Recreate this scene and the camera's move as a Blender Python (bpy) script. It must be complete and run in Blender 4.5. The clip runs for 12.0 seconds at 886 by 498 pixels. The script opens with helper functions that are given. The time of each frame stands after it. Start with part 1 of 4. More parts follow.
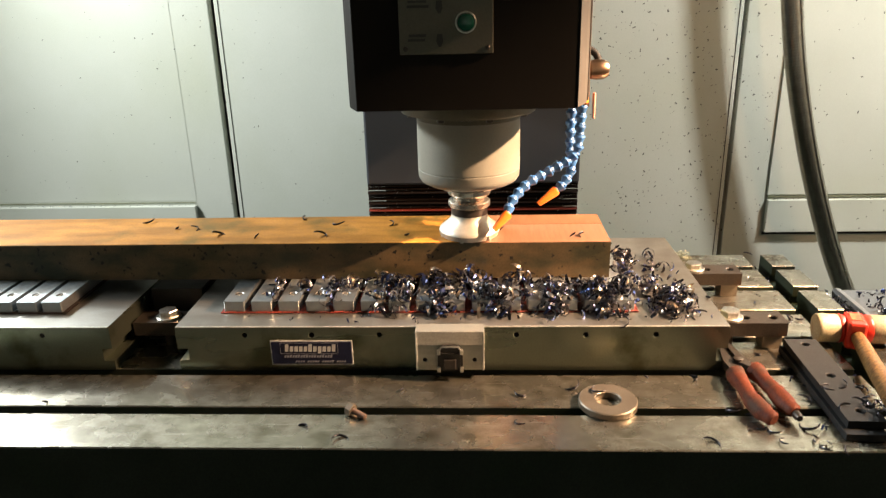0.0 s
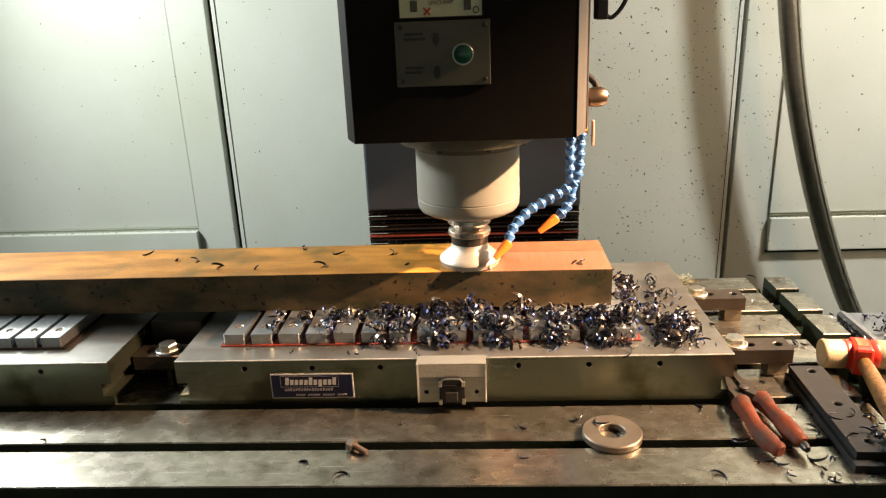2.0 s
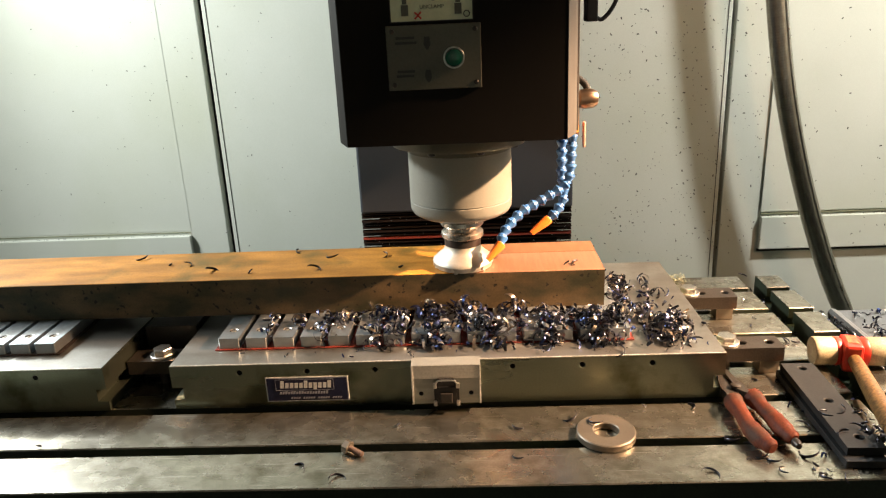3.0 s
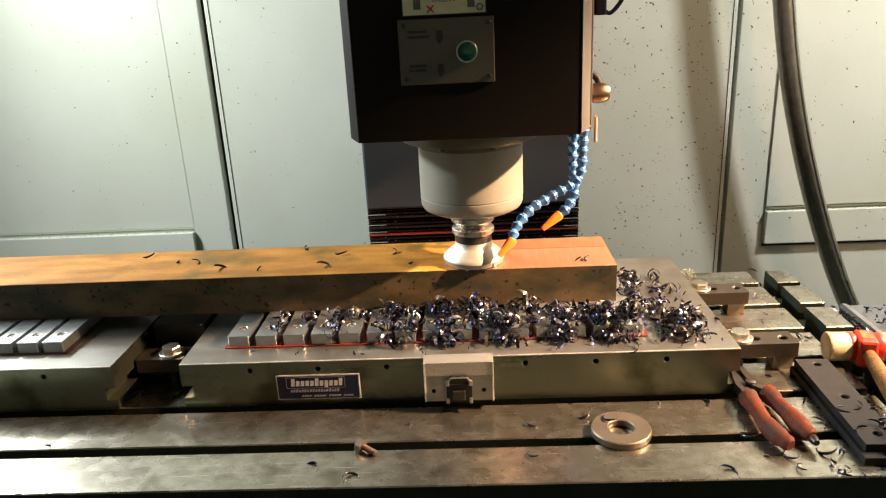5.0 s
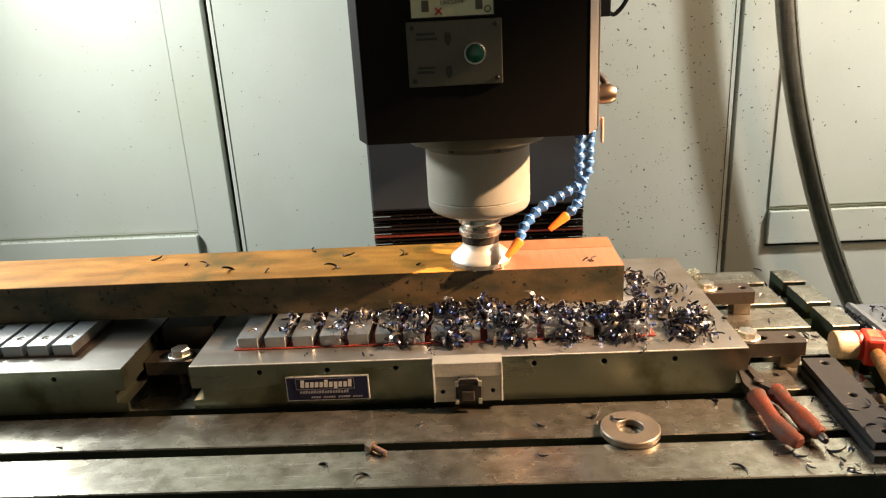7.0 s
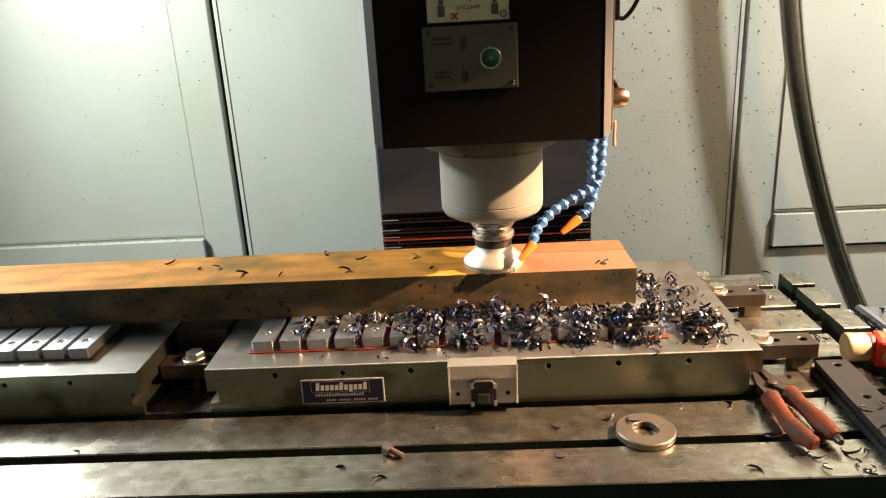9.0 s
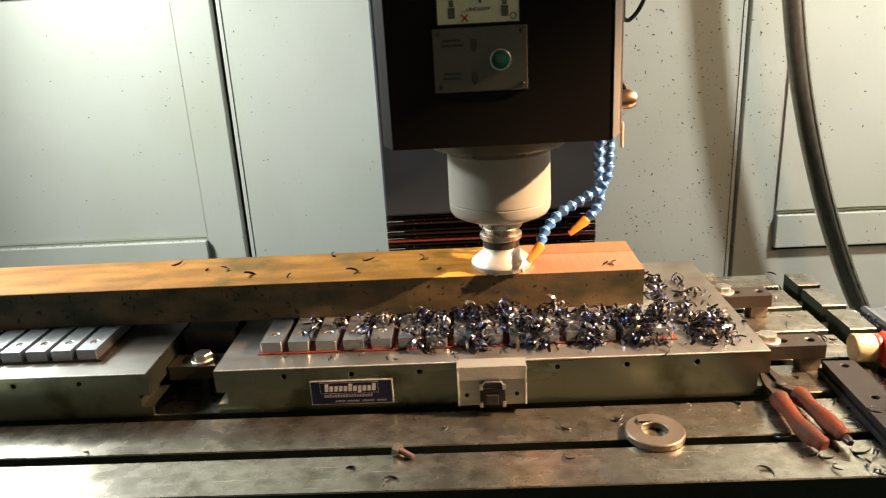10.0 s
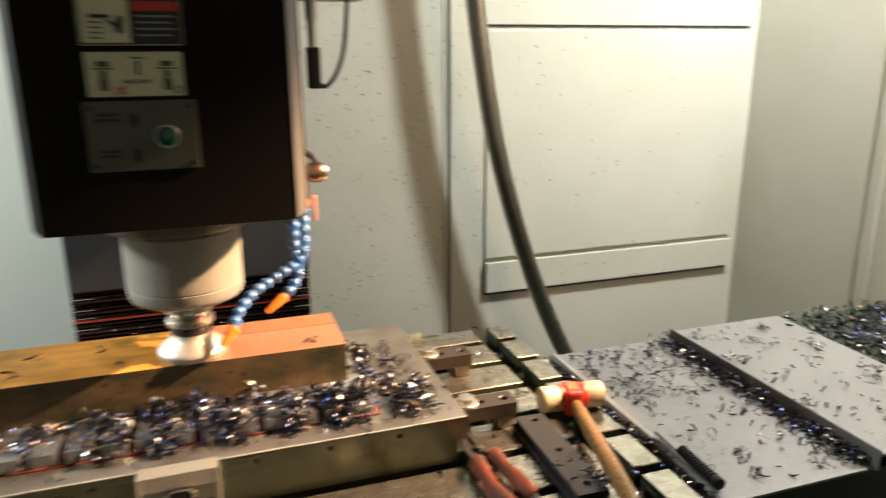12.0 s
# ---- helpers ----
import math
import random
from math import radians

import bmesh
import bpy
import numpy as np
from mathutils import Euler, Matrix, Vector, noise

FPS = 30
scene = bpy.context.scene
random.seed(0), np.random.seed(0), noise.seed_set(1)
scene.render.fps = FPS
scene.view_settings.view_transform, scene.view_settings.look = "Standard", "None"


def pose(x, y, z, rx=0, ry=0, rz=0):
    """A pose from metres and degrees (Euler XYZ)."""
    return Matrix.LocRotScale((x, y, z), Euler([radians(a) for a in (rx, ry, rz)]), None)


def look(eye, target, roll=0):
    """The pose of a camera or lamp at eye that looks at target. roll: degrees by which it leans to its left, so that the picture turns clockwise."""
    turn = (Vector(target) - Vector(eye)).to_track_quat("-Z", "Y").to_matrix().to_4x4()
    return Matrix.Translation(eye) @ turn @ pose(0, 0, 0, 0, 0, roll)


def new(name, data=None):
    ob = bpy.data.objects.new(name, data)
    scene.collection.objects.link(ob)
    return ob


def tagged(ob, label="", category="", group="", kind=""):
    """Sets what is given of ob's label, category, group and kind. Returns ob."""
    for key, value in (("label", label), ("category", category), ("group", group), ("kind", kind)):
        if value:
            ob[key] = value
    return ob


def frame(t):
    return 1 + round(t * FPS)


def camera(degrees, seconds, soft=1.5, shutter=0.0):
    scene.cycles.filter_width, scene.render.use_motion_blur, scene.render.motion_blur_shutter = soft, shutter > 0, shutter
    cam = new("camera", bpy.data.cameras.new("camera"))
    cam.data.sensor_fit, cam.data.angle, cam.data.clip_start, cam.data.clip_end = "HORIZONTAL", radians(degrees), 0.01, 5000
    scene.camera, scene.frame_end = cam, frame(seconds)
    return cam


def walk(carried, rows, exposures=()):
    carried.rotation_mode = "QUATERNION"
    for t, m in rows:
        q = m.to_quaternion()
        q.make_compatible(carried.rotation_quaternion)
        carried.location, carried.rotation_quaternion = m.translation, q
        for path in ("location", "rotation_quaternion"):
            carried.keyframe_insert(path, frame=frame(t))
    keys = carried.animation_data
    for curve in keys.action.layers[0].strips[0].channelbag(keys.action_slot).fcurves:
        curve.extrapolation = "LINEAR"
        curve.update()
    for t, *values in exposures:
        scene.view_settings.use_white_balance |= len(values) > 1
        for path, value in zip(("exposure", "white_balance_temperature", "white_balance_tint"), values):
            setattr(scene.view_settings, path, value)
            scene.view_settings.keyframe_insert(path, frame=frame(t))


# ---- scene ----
# ---- camera ----
cam = camera(63.03, 12.0, soft=1.2, shutter=0.9)

PATH = [
    (0.0, 0.3335, -0.7017, 0.3982, 69.962, -1.446, 2.949),
    (0.5, 0.3305, -0.6982, 0.4045, 70.629, -1.286, 2.243),
    (1.0, 0.337, -0.7015, 0.412, 70.867, -2.685, 2.93),
    (1.5, 0.3361, -0.6989, 0.4115, 71.154, -2.585, 3.006),
    (2.0, 0.3369, -0.6918, 0.4106, 71.29, -2.269, 3.183),
    (2.5, 0.3383, -0.6916, 0.4115, 71.037, -2.449, 2.761),
    (3.0, 0.3374, -0.6957, 0.4125, 71.395, -2.666, 2.634),
    (3.5, 0.3294, -0.6987, 0.412, 71.526, -2.504, 2.775),
    (5.5, 0.3221, -0.6872, 0.4114, 70.942, -3.052, 2.497),
    (6.0, 0.3197, -0.689, 0.4104, 71.295, -3.282, 2.591),
    (6.5, 0.3171, -0.6924, 0.4111, 71.215, -3.265, 2.602),
    (7.0, 0.3148, -0.6925, 0.4119, 71.208, -3.153, 2.572),
    (9.0, 0.2988, -0.697, 0.4138, 71.484, -3.263, 2.522),
    (9.5, 0.294, -0.6976, 0.4139, 71.532, -3.272, 2.456),
    (10.0, 0.2879, -0.6987, 0.4148, 71.58, -3.238, 2.407),
    (10.5, 0.2494, -0.733, 0.4285, 73.413, -1.931, -2.519),
    (11.0, 0.2517, -0.7479, 0.4407, 74.967, -0.95, -6.874),
    (11.5, 0.2955, -0.7203, 0.44, 75.29, -0.398, -13.015),
    (12.0, 0.3475, -0.6614, 0.4397, 74.355, -0.252, -18.757),
]

def eye_pose(x, y, z, pitch, roll, yaw):
    return (Matrix.Translation((x, y, z)) @ Matrix.Rotation(radians(yaw), 4, "Z")
            @ Matrix.Rotation(radians(pitch), 4, "X") @ Matrix.Rotation(radians(roll), 4, "Z"))


walk(cam, [(row[0], eye_pose(*row[1:])) for row in PATH], [(0.0, 0.0), (10.2, 0.0), (10.9, -0.1), (12.0, -0.1)])

# ---- light ----
FX = 0.002          # where the fixed machine frame sits beside the moving table
world = bpy.data.worlds.new("workshop")
scene.world = world
world.use_nodes = True
world.node_tree.nodes["Background"].inputs[0].default_value = (0.50, 0.63, 0.54, 1)
world.node_tree.nodes["Background"].inputs[1].default_value = 0.05


def lamp(name, kind, eye, target, power, colour, **more):
    data = bpy.data.lights.new(name, kind)
    data.energy, data.color = power, colour
    for key, value in more.items():
        if key == "size":
            data.size = value
        elif key == "size_y":
            data.shape = "RECTANGLE"
            data.size_y = value
        elif key == "spread":
            data.spread = radians(value)
        elif key == "radius":
            data.shadow_soft_size = value
        elif key == "cone":
            data.spot_size, data.spot_blend = radians(value), 0.85
    ob = new(name, data)
    ob.matrix_world = look(eye, target)
    return ob


lamp("machine_lamp_left", "AREA", (-1.05, 0.49, 0.88), (-0.05, 0.02, 0.37), 55.0, (0.95, 1.0, 0.985), size=0.80, size_y=0.07, spread=176)
lamp("machine_lamp_right", "AREA", (1.74, 0.345, 1.42), (1.80, 0.52, 0.0), 49.0, (1.0, 0.985, 0.93), size=0.10, size_y=0.12)
lamp("work_lamp", "SPOT", (1.50, -0.090, 0.900), (0.46, 0.14, 0.060), 760.0, (1.0, 0.60, 0.34), radius=0.019, cone=32)
# added warm point fill, standing in for stray light round the work lamp's shade
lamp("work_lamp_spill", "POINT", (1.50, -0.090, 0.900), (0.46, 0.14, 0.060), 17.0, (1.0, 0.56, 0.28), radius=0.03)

# ---- materials ----


def material(name, colour, rough=0.5, metal=0.0, second=None, scale=30.0, amount=0.5, bump=0.0, bump_scale=200.0,
             stretch=(1, 1, 1), rough_var=0.0, coat=0.0, stain=None, stain_scale=6.0, stain_cut=(0.5, 0.7), per_object=0.0, scratch=None, spec=0.5, grain=0.16):
    m = bpy.data.materials.new(name)
    m.use_nodes = True
    nt = m.node_tree
    b = nt.nodes["Principled BSDF"]
    b.inputs["Roughness"].default_value, b.inputs["Metallic"].default_value = rough, metal
    b.inputs["Coat Weight"].default_value, b.inputs["Specular IOR Level"].default_value = coat, spec
    tc = nt.nodes.new("ShaderNodeTexCoord")
    mp = nt.nodes.new("ShaderNodeMapping")
    mp.inputs["Scale"].default_value = stretch
    nt.links.new(tc.outputs["Object"], mp.inputs["Vector"])

    def tex(s, detail=6.0, mapped=True):
        n = nt.nodes.new("ShaderNodeTexNoise")
        n.inputs["Scale"].default_value, n.inputs["Detail"].default_value = s, detail
        nt.links.new((mp if mapped else tc).outputs["Vector" if mapped else "Object"], n.inputs["Vector"])
        return n.outputs["Fac"]

    def ramp(fac, lo, hi, a=(0, 0, 0, 1), c=(1, 1, 1, 1)):
        r = nt.nodes.new("ShaderNodeValToRGB")
        r.color_ramp.elements[0].position, r.color_ramp.elements[1].position = lo, hi
        r.color_ramp.elements[0].color, r.color_ramp.elements[1].color = a, c
        nt.links.new(fac, r.inputs["Fac"])
        return r.outputs["Color"]

    def mix(fac, a, c):
        x = nt.nodes.new("ShaderNodeMix")
        x.data_type = "RGBA"
        for sock, value in ((x.inputs["Factor"], fac), (x.inputs["A"], a), (x.inputs["B"], c)):
            if isinstance(value, (tuple, float)):
                sock.default_value = value
            else:
                nt.links.new(value, sock)
        return x.outputs["Result"]

    out = (*colour, 1.0)
    n1 = tex(scale)
    if second:
        out = mix(ramp(n1, 0.5 - amount / 2, 0.5 + amount / 2), out, (*second, 1.0))
    if stain:
        out = mix(ramp(tex(stain_scale, 8.0, False), *stain_cut), out, (*stain, 1.0))
    if scratch:
        for turn_, cut in ((0.95, 0.67), (-1.15, 0.685), (0.2, 0.70)):
            sm = nt.nodes.new("ShaderNodeMapping")
            sm.inputs["Rotation"].default_value = (0, 0, turn_)
            sm.inputs["Scale"].default_value = (9, 420, 1)
            nt.links.new(tc.outputs["Object"], sm.inputs["Vector"])
            sn = nt.nodes.new("ShaderNodeTexNoise")
            sn.inputs["Scale"].default_value, sn.inputs["Detail"].default_value = 1.0, 2.0
            nt.links.new(sm.outputs["Vector"], sn.inputs["Vector"])
            out = mix(ramp(sn.outputs["Fac"], cut, cut + 0.05), out, (*scratch, 1.0))
    if grain:
        gm = nt.nodes.new("ShaderNodeMapRange")
        gm.inputs["From Min"].default_value, gm.inputs["From Max"].default_value = 0.32, 0.68
        gm.inputs["To Min"].default_value, gm.inputs["To Max"].default_value = 1 - 1.5 * grain, 1 + grain
        nt.links.new(tex(480, 3.0, False), gm.inputs["Value"])
        gh = nt.nodes.new("ShaderNodeHueSaturation")
        nt.links.new(gm.outputs["Result"], gh.inputs["Value"])
        if isinstance(out, tuple):
            gh.inputs["Color"].default_value = out
        else:
            nt.links.new(out, gh.inputs["Color"])
        out = gh.outputs["Color"]
    if per_object:
        info = nt.nodes.new("ShaderNodeObjectInfo")
        hsv = nt.nodes.new("ShaderNodeHueSaturation")
        mr = nt.nodes.new("ShaderNodeMapRange")
        mr.inputs["To Min"].default_value, mr.inputs["To Max"].default_value = 1 - per_object, 1 + per_object
        nt.links.new(info.outputs["Random"], mr.inputs["Value"])
        nt.links.new(mr.outputs["Result"], hsv.inputs["Value"])
        if isinstance(out, tuple):
            hsv.inputs["Color"].default_value = out
        else:
            nt.links.new(out, hsv.inputs["Color"])
        out = hsv.outputs["Color"]
    if isinstance(out, tuple):
        b.inputs["Base Color"].default_value = out
    else:
        nt.links.new(out, b.inputs["Base Color"])
    if rough_var:
        mr = nt.nodes.new("ShaderNodeMapRange")
        mr.inputs["From Min"].default_value, mr.inputs["From Max"].default_value = 0.3, 0.7
        mr.inputs["To Min"].default_value, mr.inputs["To Max"].default_value = max(0.03, rough - rough_var), min(1, rough + rough_var)
        nt.links.new(tex(scale * 0.37, 8.0), mr.inputs["Value"])
        nt.links.new(mr.outputs["Result"], b.inputs["Roughness"])
    if bump:
        bp = nt.nodes.new("ShaderNodeBump")
        bp.inputs["Strength"].default_value, bp.inputs["Distance"].default_value = bump, 0.001
        nt.links.new(tex(bump_scale), bp.inputs["Height"])
        nt.links.new(bp.outputs["Normal"], b.inputs["Normal"])
    return m


PAINT = material("wall_paint", (0.60, 0.615, 0.55), 0.42, 0, (0.55, 0.57, 0.50), 7, 0.6, 0.06, 90, rough_var=0.08, stain=(0.52, 0.54, 0.44), stain_scale=2.5, stain_cut=(0.5, 0.8), spec=0.3, grain=0.02)
GAP = material("dark_gap", (0.012, 0.012, 0.010), 0.8)
TABLE = material("ground_table_steel", (0.41, 0.385, 0.32), 0.27, 0.95, (0.27, 0.25, 0.20), 75, 0.40, 0.03, 500, (0.9, 1.2, 1), 0.06, stain=(0.165, 0.15, 0.105), stain_scale=30, stain_cut=(0.52, 0.74), scratch=(0.56, 0.53, 0.47), grain=0.09)
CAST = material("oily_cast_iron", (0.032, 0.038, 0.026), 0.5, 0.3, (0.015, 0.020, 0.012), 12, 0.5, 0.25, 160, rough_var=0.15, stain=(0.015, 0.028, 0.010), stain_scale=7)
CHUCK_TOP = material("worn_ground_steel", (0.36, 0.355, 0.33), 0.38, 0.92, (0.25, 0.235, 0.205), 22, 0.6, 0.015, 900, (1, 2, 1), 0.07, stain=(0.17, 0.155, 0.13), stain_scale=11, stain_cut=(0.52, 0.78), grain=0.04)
# Darker and greener than the top: the dim green reflection is in the colour.
CHUCK = material("dim_ground_chuck_steel", (0.215, 0.238, 0.178), 0.28, 0.94, (0.17, 0.188, 0.141), 14, 0.6, 0.015, 900, (0.4, 1, 2), 0.06, stain=(0.095, 0.105, 0.062), stain_scale=17, stain_cut=(0.55, 0.68), grain=0.04)
POLE = material("pole_steel", (0.40, 0.45, 0.48), 0.42, 0.92, (0.32, 0.335, 0.335), 40, 0.5, 0.02, 600, rough_var=0.06, stain=(0.20, 0.19, 0.17), stain_scale=30, stain_cut=(0.55, 0.75), per_object=0.10, grain=0.04)
SEAL = material("red_seal", (0.16, 0.020, 0.011), 0.7, 0, (0.035, 0.012, 0.010), 45, 0.3, spec=0.2)
SEAL_OLD = material("dirty_seal", (0.022, 0.014, 0.011), 0.6, 0, (0.012, 0.009, 0.008), 50, 0.6, spec=0.2)
# Highlight on steel edges, painted as a lighter metal.
BRIGHT = material("bright_edge_glint", (0.70, 0.69, 0.65), 0.36, 0.6, (0.45, 0.44, 0.40), 60, 0.4)
BRUSHED = material("lit_milled_aluminium", (0.50, 0.49, 0.45), 0.40, 0.65, (0.40, 0.39, 0.35), 60, 0.5, 0.1, 800, (0.3, 1, 4), 0.08, grain=0.08)
RUST = material("rusty_bar_top", (0.48, 0.205, 0.036), 0.5, 0.0, (0.28, 0.115, 0.018), 23, 0.26, 0.06, 240, (0.5, 1.6, 1), 0.10, stain=(0.15, 0.088, 0.018), stain_scale=14, stain_cut=(0.50, 0.66), spec=0.14, grain=0.10)
SCALE = material("mill_scale_side", (0.132, 0.090, 0.045), 0.42, 0.3, (0.036, 0.038, 0.021), 30, 0.30, 0.08, 260, (0.6, 1, 1.2), 0.10, stain=(0.012, 0.012, 0.010), stain_scale=130, stain_cut=(0.635, 0.68), grain=0.09)
MILLED = material("freshly_milled_steel", (0.32, 0.165, 0.095), 0.40, 0.4, (0.26, 0.132, 0.074), 50, 0.5, 0.04, 500, (6, 0.6, 1), 0.06, grain=0.05)
MILLED_DULL = material("older_milled_strip", (0.26, 0.120, 0.056), 0.5, 0.3, (0.16, 0.072, 0.030), 18, 0.4, 0.05, 500, (3, 0.6, 1), 0.06, grain=0.06)
# Grey that carries the lamp light on the head's right edge.
HEAD_EDGE = material("lit_grey_edge_paint", (0.085, 0.078, 0.070), 0.6, 0, (0.06, 0.055, 0.05), 20, 0.5, 0.03, 300, spec=0.1, grain=0.03)
HEAD = material("dark_head_paint", (0.012, 0.0108, 0.0098), 0.6, 0, (0.009, 0.0082, 0.0074), 9, 0.6, 0.03, 300, rough_var=0.06, spec=0.05, grain=0.03)
COLUMN = material("grey_column_paint", (0.060, 0.066, 0.078), 0.42, 0, (0.048, 0.052, 0.062), 8, 0.6, 0.08, 220, rough_var=0.08, grain=0.04)
BELLOWS = material("oily_bellows", (0.010, 0.008, 0.007), 0.5, 0, (0.020, 0.012, 0.009), 40, 0.5, 0.4, 90, spec=0.05)
BELLOWS_RED = material("red_bellows_fold", (0.16, 0.022, 0.010), 0.5, 0, (0.09, 0.015, 0.008), 20, 0.5)
NOSE = material("painted_spindle_nose", (0.205, 0.200, 0.170), 0.45, 0.08, (0.18, 0.175, 0.148), 18, 0.6, 0.05, 300, rough_var=0.06, grain=0.03)
# Brown steel, darkened for the shadow under the head.
FLANGE = material("shaded_flange_steel", (0.105, 0.098, 0.072), 0.42, 0.5, (0.075, 0.070, 0.050), 40, 0.5, 0.03, 300, grain=0.05)
TOOL = material("tool_holder_steel", (0.60, 0.55, 0.48), 0.30, 1.0, (0.52, 0.48, 0.42), 40, 0.5, 0.04, 400, rough_var=0.06, grain=0.03)
CUTTER = material("face_mill_nickel", (0.56, 0.52, 0.44), 0.42, 0.7, (0.46, 0.42, 0.35), 50, 0.5, 0.06, 300, rough_var=0.08, grain=0.03)
BLACKOX = material("black_oxide", (0.03, 0.028, 0.026), 0.36, 0.6, (0.05, 0.042, 0.036), 60, 0.5, 0.15, 300, grain=0.08)
DARKSTEEL = material("dark_clamp_steel", (0.056, 0.046, 0.037), 0.45, 0.7, (0.034, 0.028, 0.023), 28, 0.5, 0.2, 350, rough_var=0.1, stain=(0.07, 0.035, 0.018), stain_scale=25, stain_cut=(0.58, 0.75))
PLATE = material("blackened_flat_bar", (0.018, 0.019, 0.020), 0.6, 0.1, (0.011, 0.012, 0.013), 30, 0.5, 0.1, 350, rough_var=0.1, spec=0.2)
BOLT = material("zinc_bolt", (0.56, 0.56, 0.53), 0.34, 1.0, (0.5, 0.46, 0.4), 60, 0.5, 0.08, 300, rough_var=0.08)
WASHER = material("turned_washer_steel", (0.135, 0.115, 0.088), 0.46, 0.7, (0.105, 0.088, 0.068), 60, 0.5, 0.03, 500, rough_var=0.06, grain=0.06)
RED_GRIP = material("worn_red_grip", (0.095, 0.021, 0.008), 0.6, 0, (0.055, 0.014, 0.007), 40, 0.4, 0.15, 250, rough_var=0.1, stain=(0.045, 0.020, 0.012), stain_scale=45, stain_cut=(0.50, 0.66), spec=0.15)
RED_PAINT = material("red_hammer_paint", (0.50, 0.030, 0.014), 0.38, 0, (0.38, 0.024, 0.012), 40, 0.5, 0.08, 200, grain=0.05)
CREAM = material("cream_nylon", (0.36, 0.32, 0.215), 0.5, 0, (0.25, 0.20, 0.115), 35, 0.5, 0.15, 250, stain=(0.28, 0.19, 0.10), stain_scale=45, stain_cut=(0.6, 0.75))
WOOD = material("varnished_handle_wood", (0.23, 0.130, 0.042), 0.38, 0, (0.080, 0.036, 0.012), 70, 0.3, 0.1, 200, (4, 4, 0.35), 0.08, 0.2)
BLUE_NYLON = material("blue_hose_plastic", (0.050, 0.150, 0.36), 0.38, 0, (0.03, 0.11, 0.32), 60, 0.5, per_object=0.35, grain=0.0)
ORANGE = material("orange_nozzle_plastic", (0.85, 0.20, 0.02), 0.4, 0, (0.7, 0.15, 0.015), 60, 0.5, grain=0.03)
HOSE = material("braided_hose_metal", (0.42, 0.395, 0.34), 0.32, 1.0, (0.31, 0.29, 0.25), 60, 0.5, 0.05, 500, grain=0.06)
COPPER = material("dull_brown_thread", (0.075, 0.048, 0.036), 0.6, 0.2, (0.05, 0.032, 0.024), 80, 0.5, spec=0.2)
# Darker copy for the connector's shaded front; its lit upper band uses BRUSHED.
CONNECTOR = material("shaded_milled_block", (0.31, 0.31, 0.275), 0.36, 0.6, (0.25, 0.25, 0.22), 60, 0.5, 0.02, 800, (0.3, 1, 4), 0.06, grain=0.04)
LEVER = material("faded_salmon_plastic", (0.58, 0.31, 0.23), 0.42, 0, (0.48, 0.24, 0.17), 60, 0.5, grain=0.05)
RUBBER = material("black_rubber", (0.010, 0.010, 0.010), 0.6, spec=0.2, grain=0.0)
BRASS = material("plated_valve", (0.46, 0.32, 0.22), 0.3, 1.0, (0.34, 0.22, 0.14), 60, 0.5, grain=0.04)
PANEL = material("grey_switch_plate", (0.090, 0.090, 0.068), 0.45, 0.4, (0.09, 0.087, 0.07), 30, 0.5, 0.05, 400, grain=0.05)
GREEN = material("green_push_button", (0.003, 0.060, 0.034), 0.2, 0, coat=0.6, grain=0.0)
STICKER = material("cream_sticker", (0.66, 0.68, 0.47), 0.45, 0, (0.58, 0.60, 0.41), 40, 0.5, grain=0.03)
INK = material("black_ink", (0.02, 0.02, 0.018), 0.5)
RED_INK = material("red_ink", (0.5, 0.035, 0.02), 0.5)
NAVY = material("navy_name_plate", (0.006, 0.008, 0.026), 0.5, 0, (0.008, 0.011, 0.034), 60, 0.5, spec=0.15)
SILVER_INK = material("silver_print", (0.50, 0.51, 0.52), 0.4, 0.4)
PRINT_DIM = material("worn_silver_print", (0.22, 0.23, 0.28), 0.45, 0.3)
COVER = material("grey_way_cover", (0.215, 0.217, 0.217), 0.52, 0.1, (0.18, 0.182, 0.183), 12, 0.5, 0.08, 260, rough_var=0.1, stain=(0.19, 0.19, 0.185), stain_scale=9, stain_cut=(0.5, 0.75), grain=0.1)
CHIP = material("blued_steel_chips", (0.04, 0.04, 0.06), 0.30, 0.9, grain=0.0)


def tint_chips(m, stops):
    """Each chip has the temper colour that its cut gave it: black, blue, straw or bare steel."""
    nt = m.node_tree
    geo = nt.nodes.new("ShaderNodeNewGeometry")
    ramp = nt.nodes.new("ShaderNodeValToRGB")
    ramp.color_ramp.interpolation = "CONSTANT"
    els = ramp.color_ramp.elements
    els[0].position, els[0].color = stops[0][0], (*stops[0][1], 1)
    els[1].position, els[1].color = stops[1][0], (*stops[1][1], 1)
    for at, colour in stops[2:]:
        els.new(at).color = (*colour, 1)
    nt.links.new(geo.outputs["Random Per Island"], ramp.inputs["Fac"])
    nt.links.new(ramp.outputs["Color"], nt.nodes["Principled BSDF"].inputs["Base Color"])


tint_chips(CHIP, ((0.0, (0.020, 0.020, 0.024)), (0.34, (0.045, 0.045, 0.055)), (0.54, (0.035, 0.050, 0.130)), (0.68, (0.016, 0.018, 0.040)), (0.82, (0.24, 0.20, 0.155)), (0.91, (0.46, 0.46, 0.48))))
SPECK = material("stuck_speck", (0.075, 0.072, 0.064), 0.5, 0.3)
TRAY = material("dark_green_tray", (0.025, 0.034, 0.024), 0.55, 0.1, (0.014, 0.02, 0.013), 8, 0.5, 0.1, 120)
GREASE = material("dried_grease", (0.30, 0.31, 0.20), 0.55, 0, (0.16, 0.16, 0.10), 60, 0.5, 0.3, 200)

# ---- mesh helpers ----


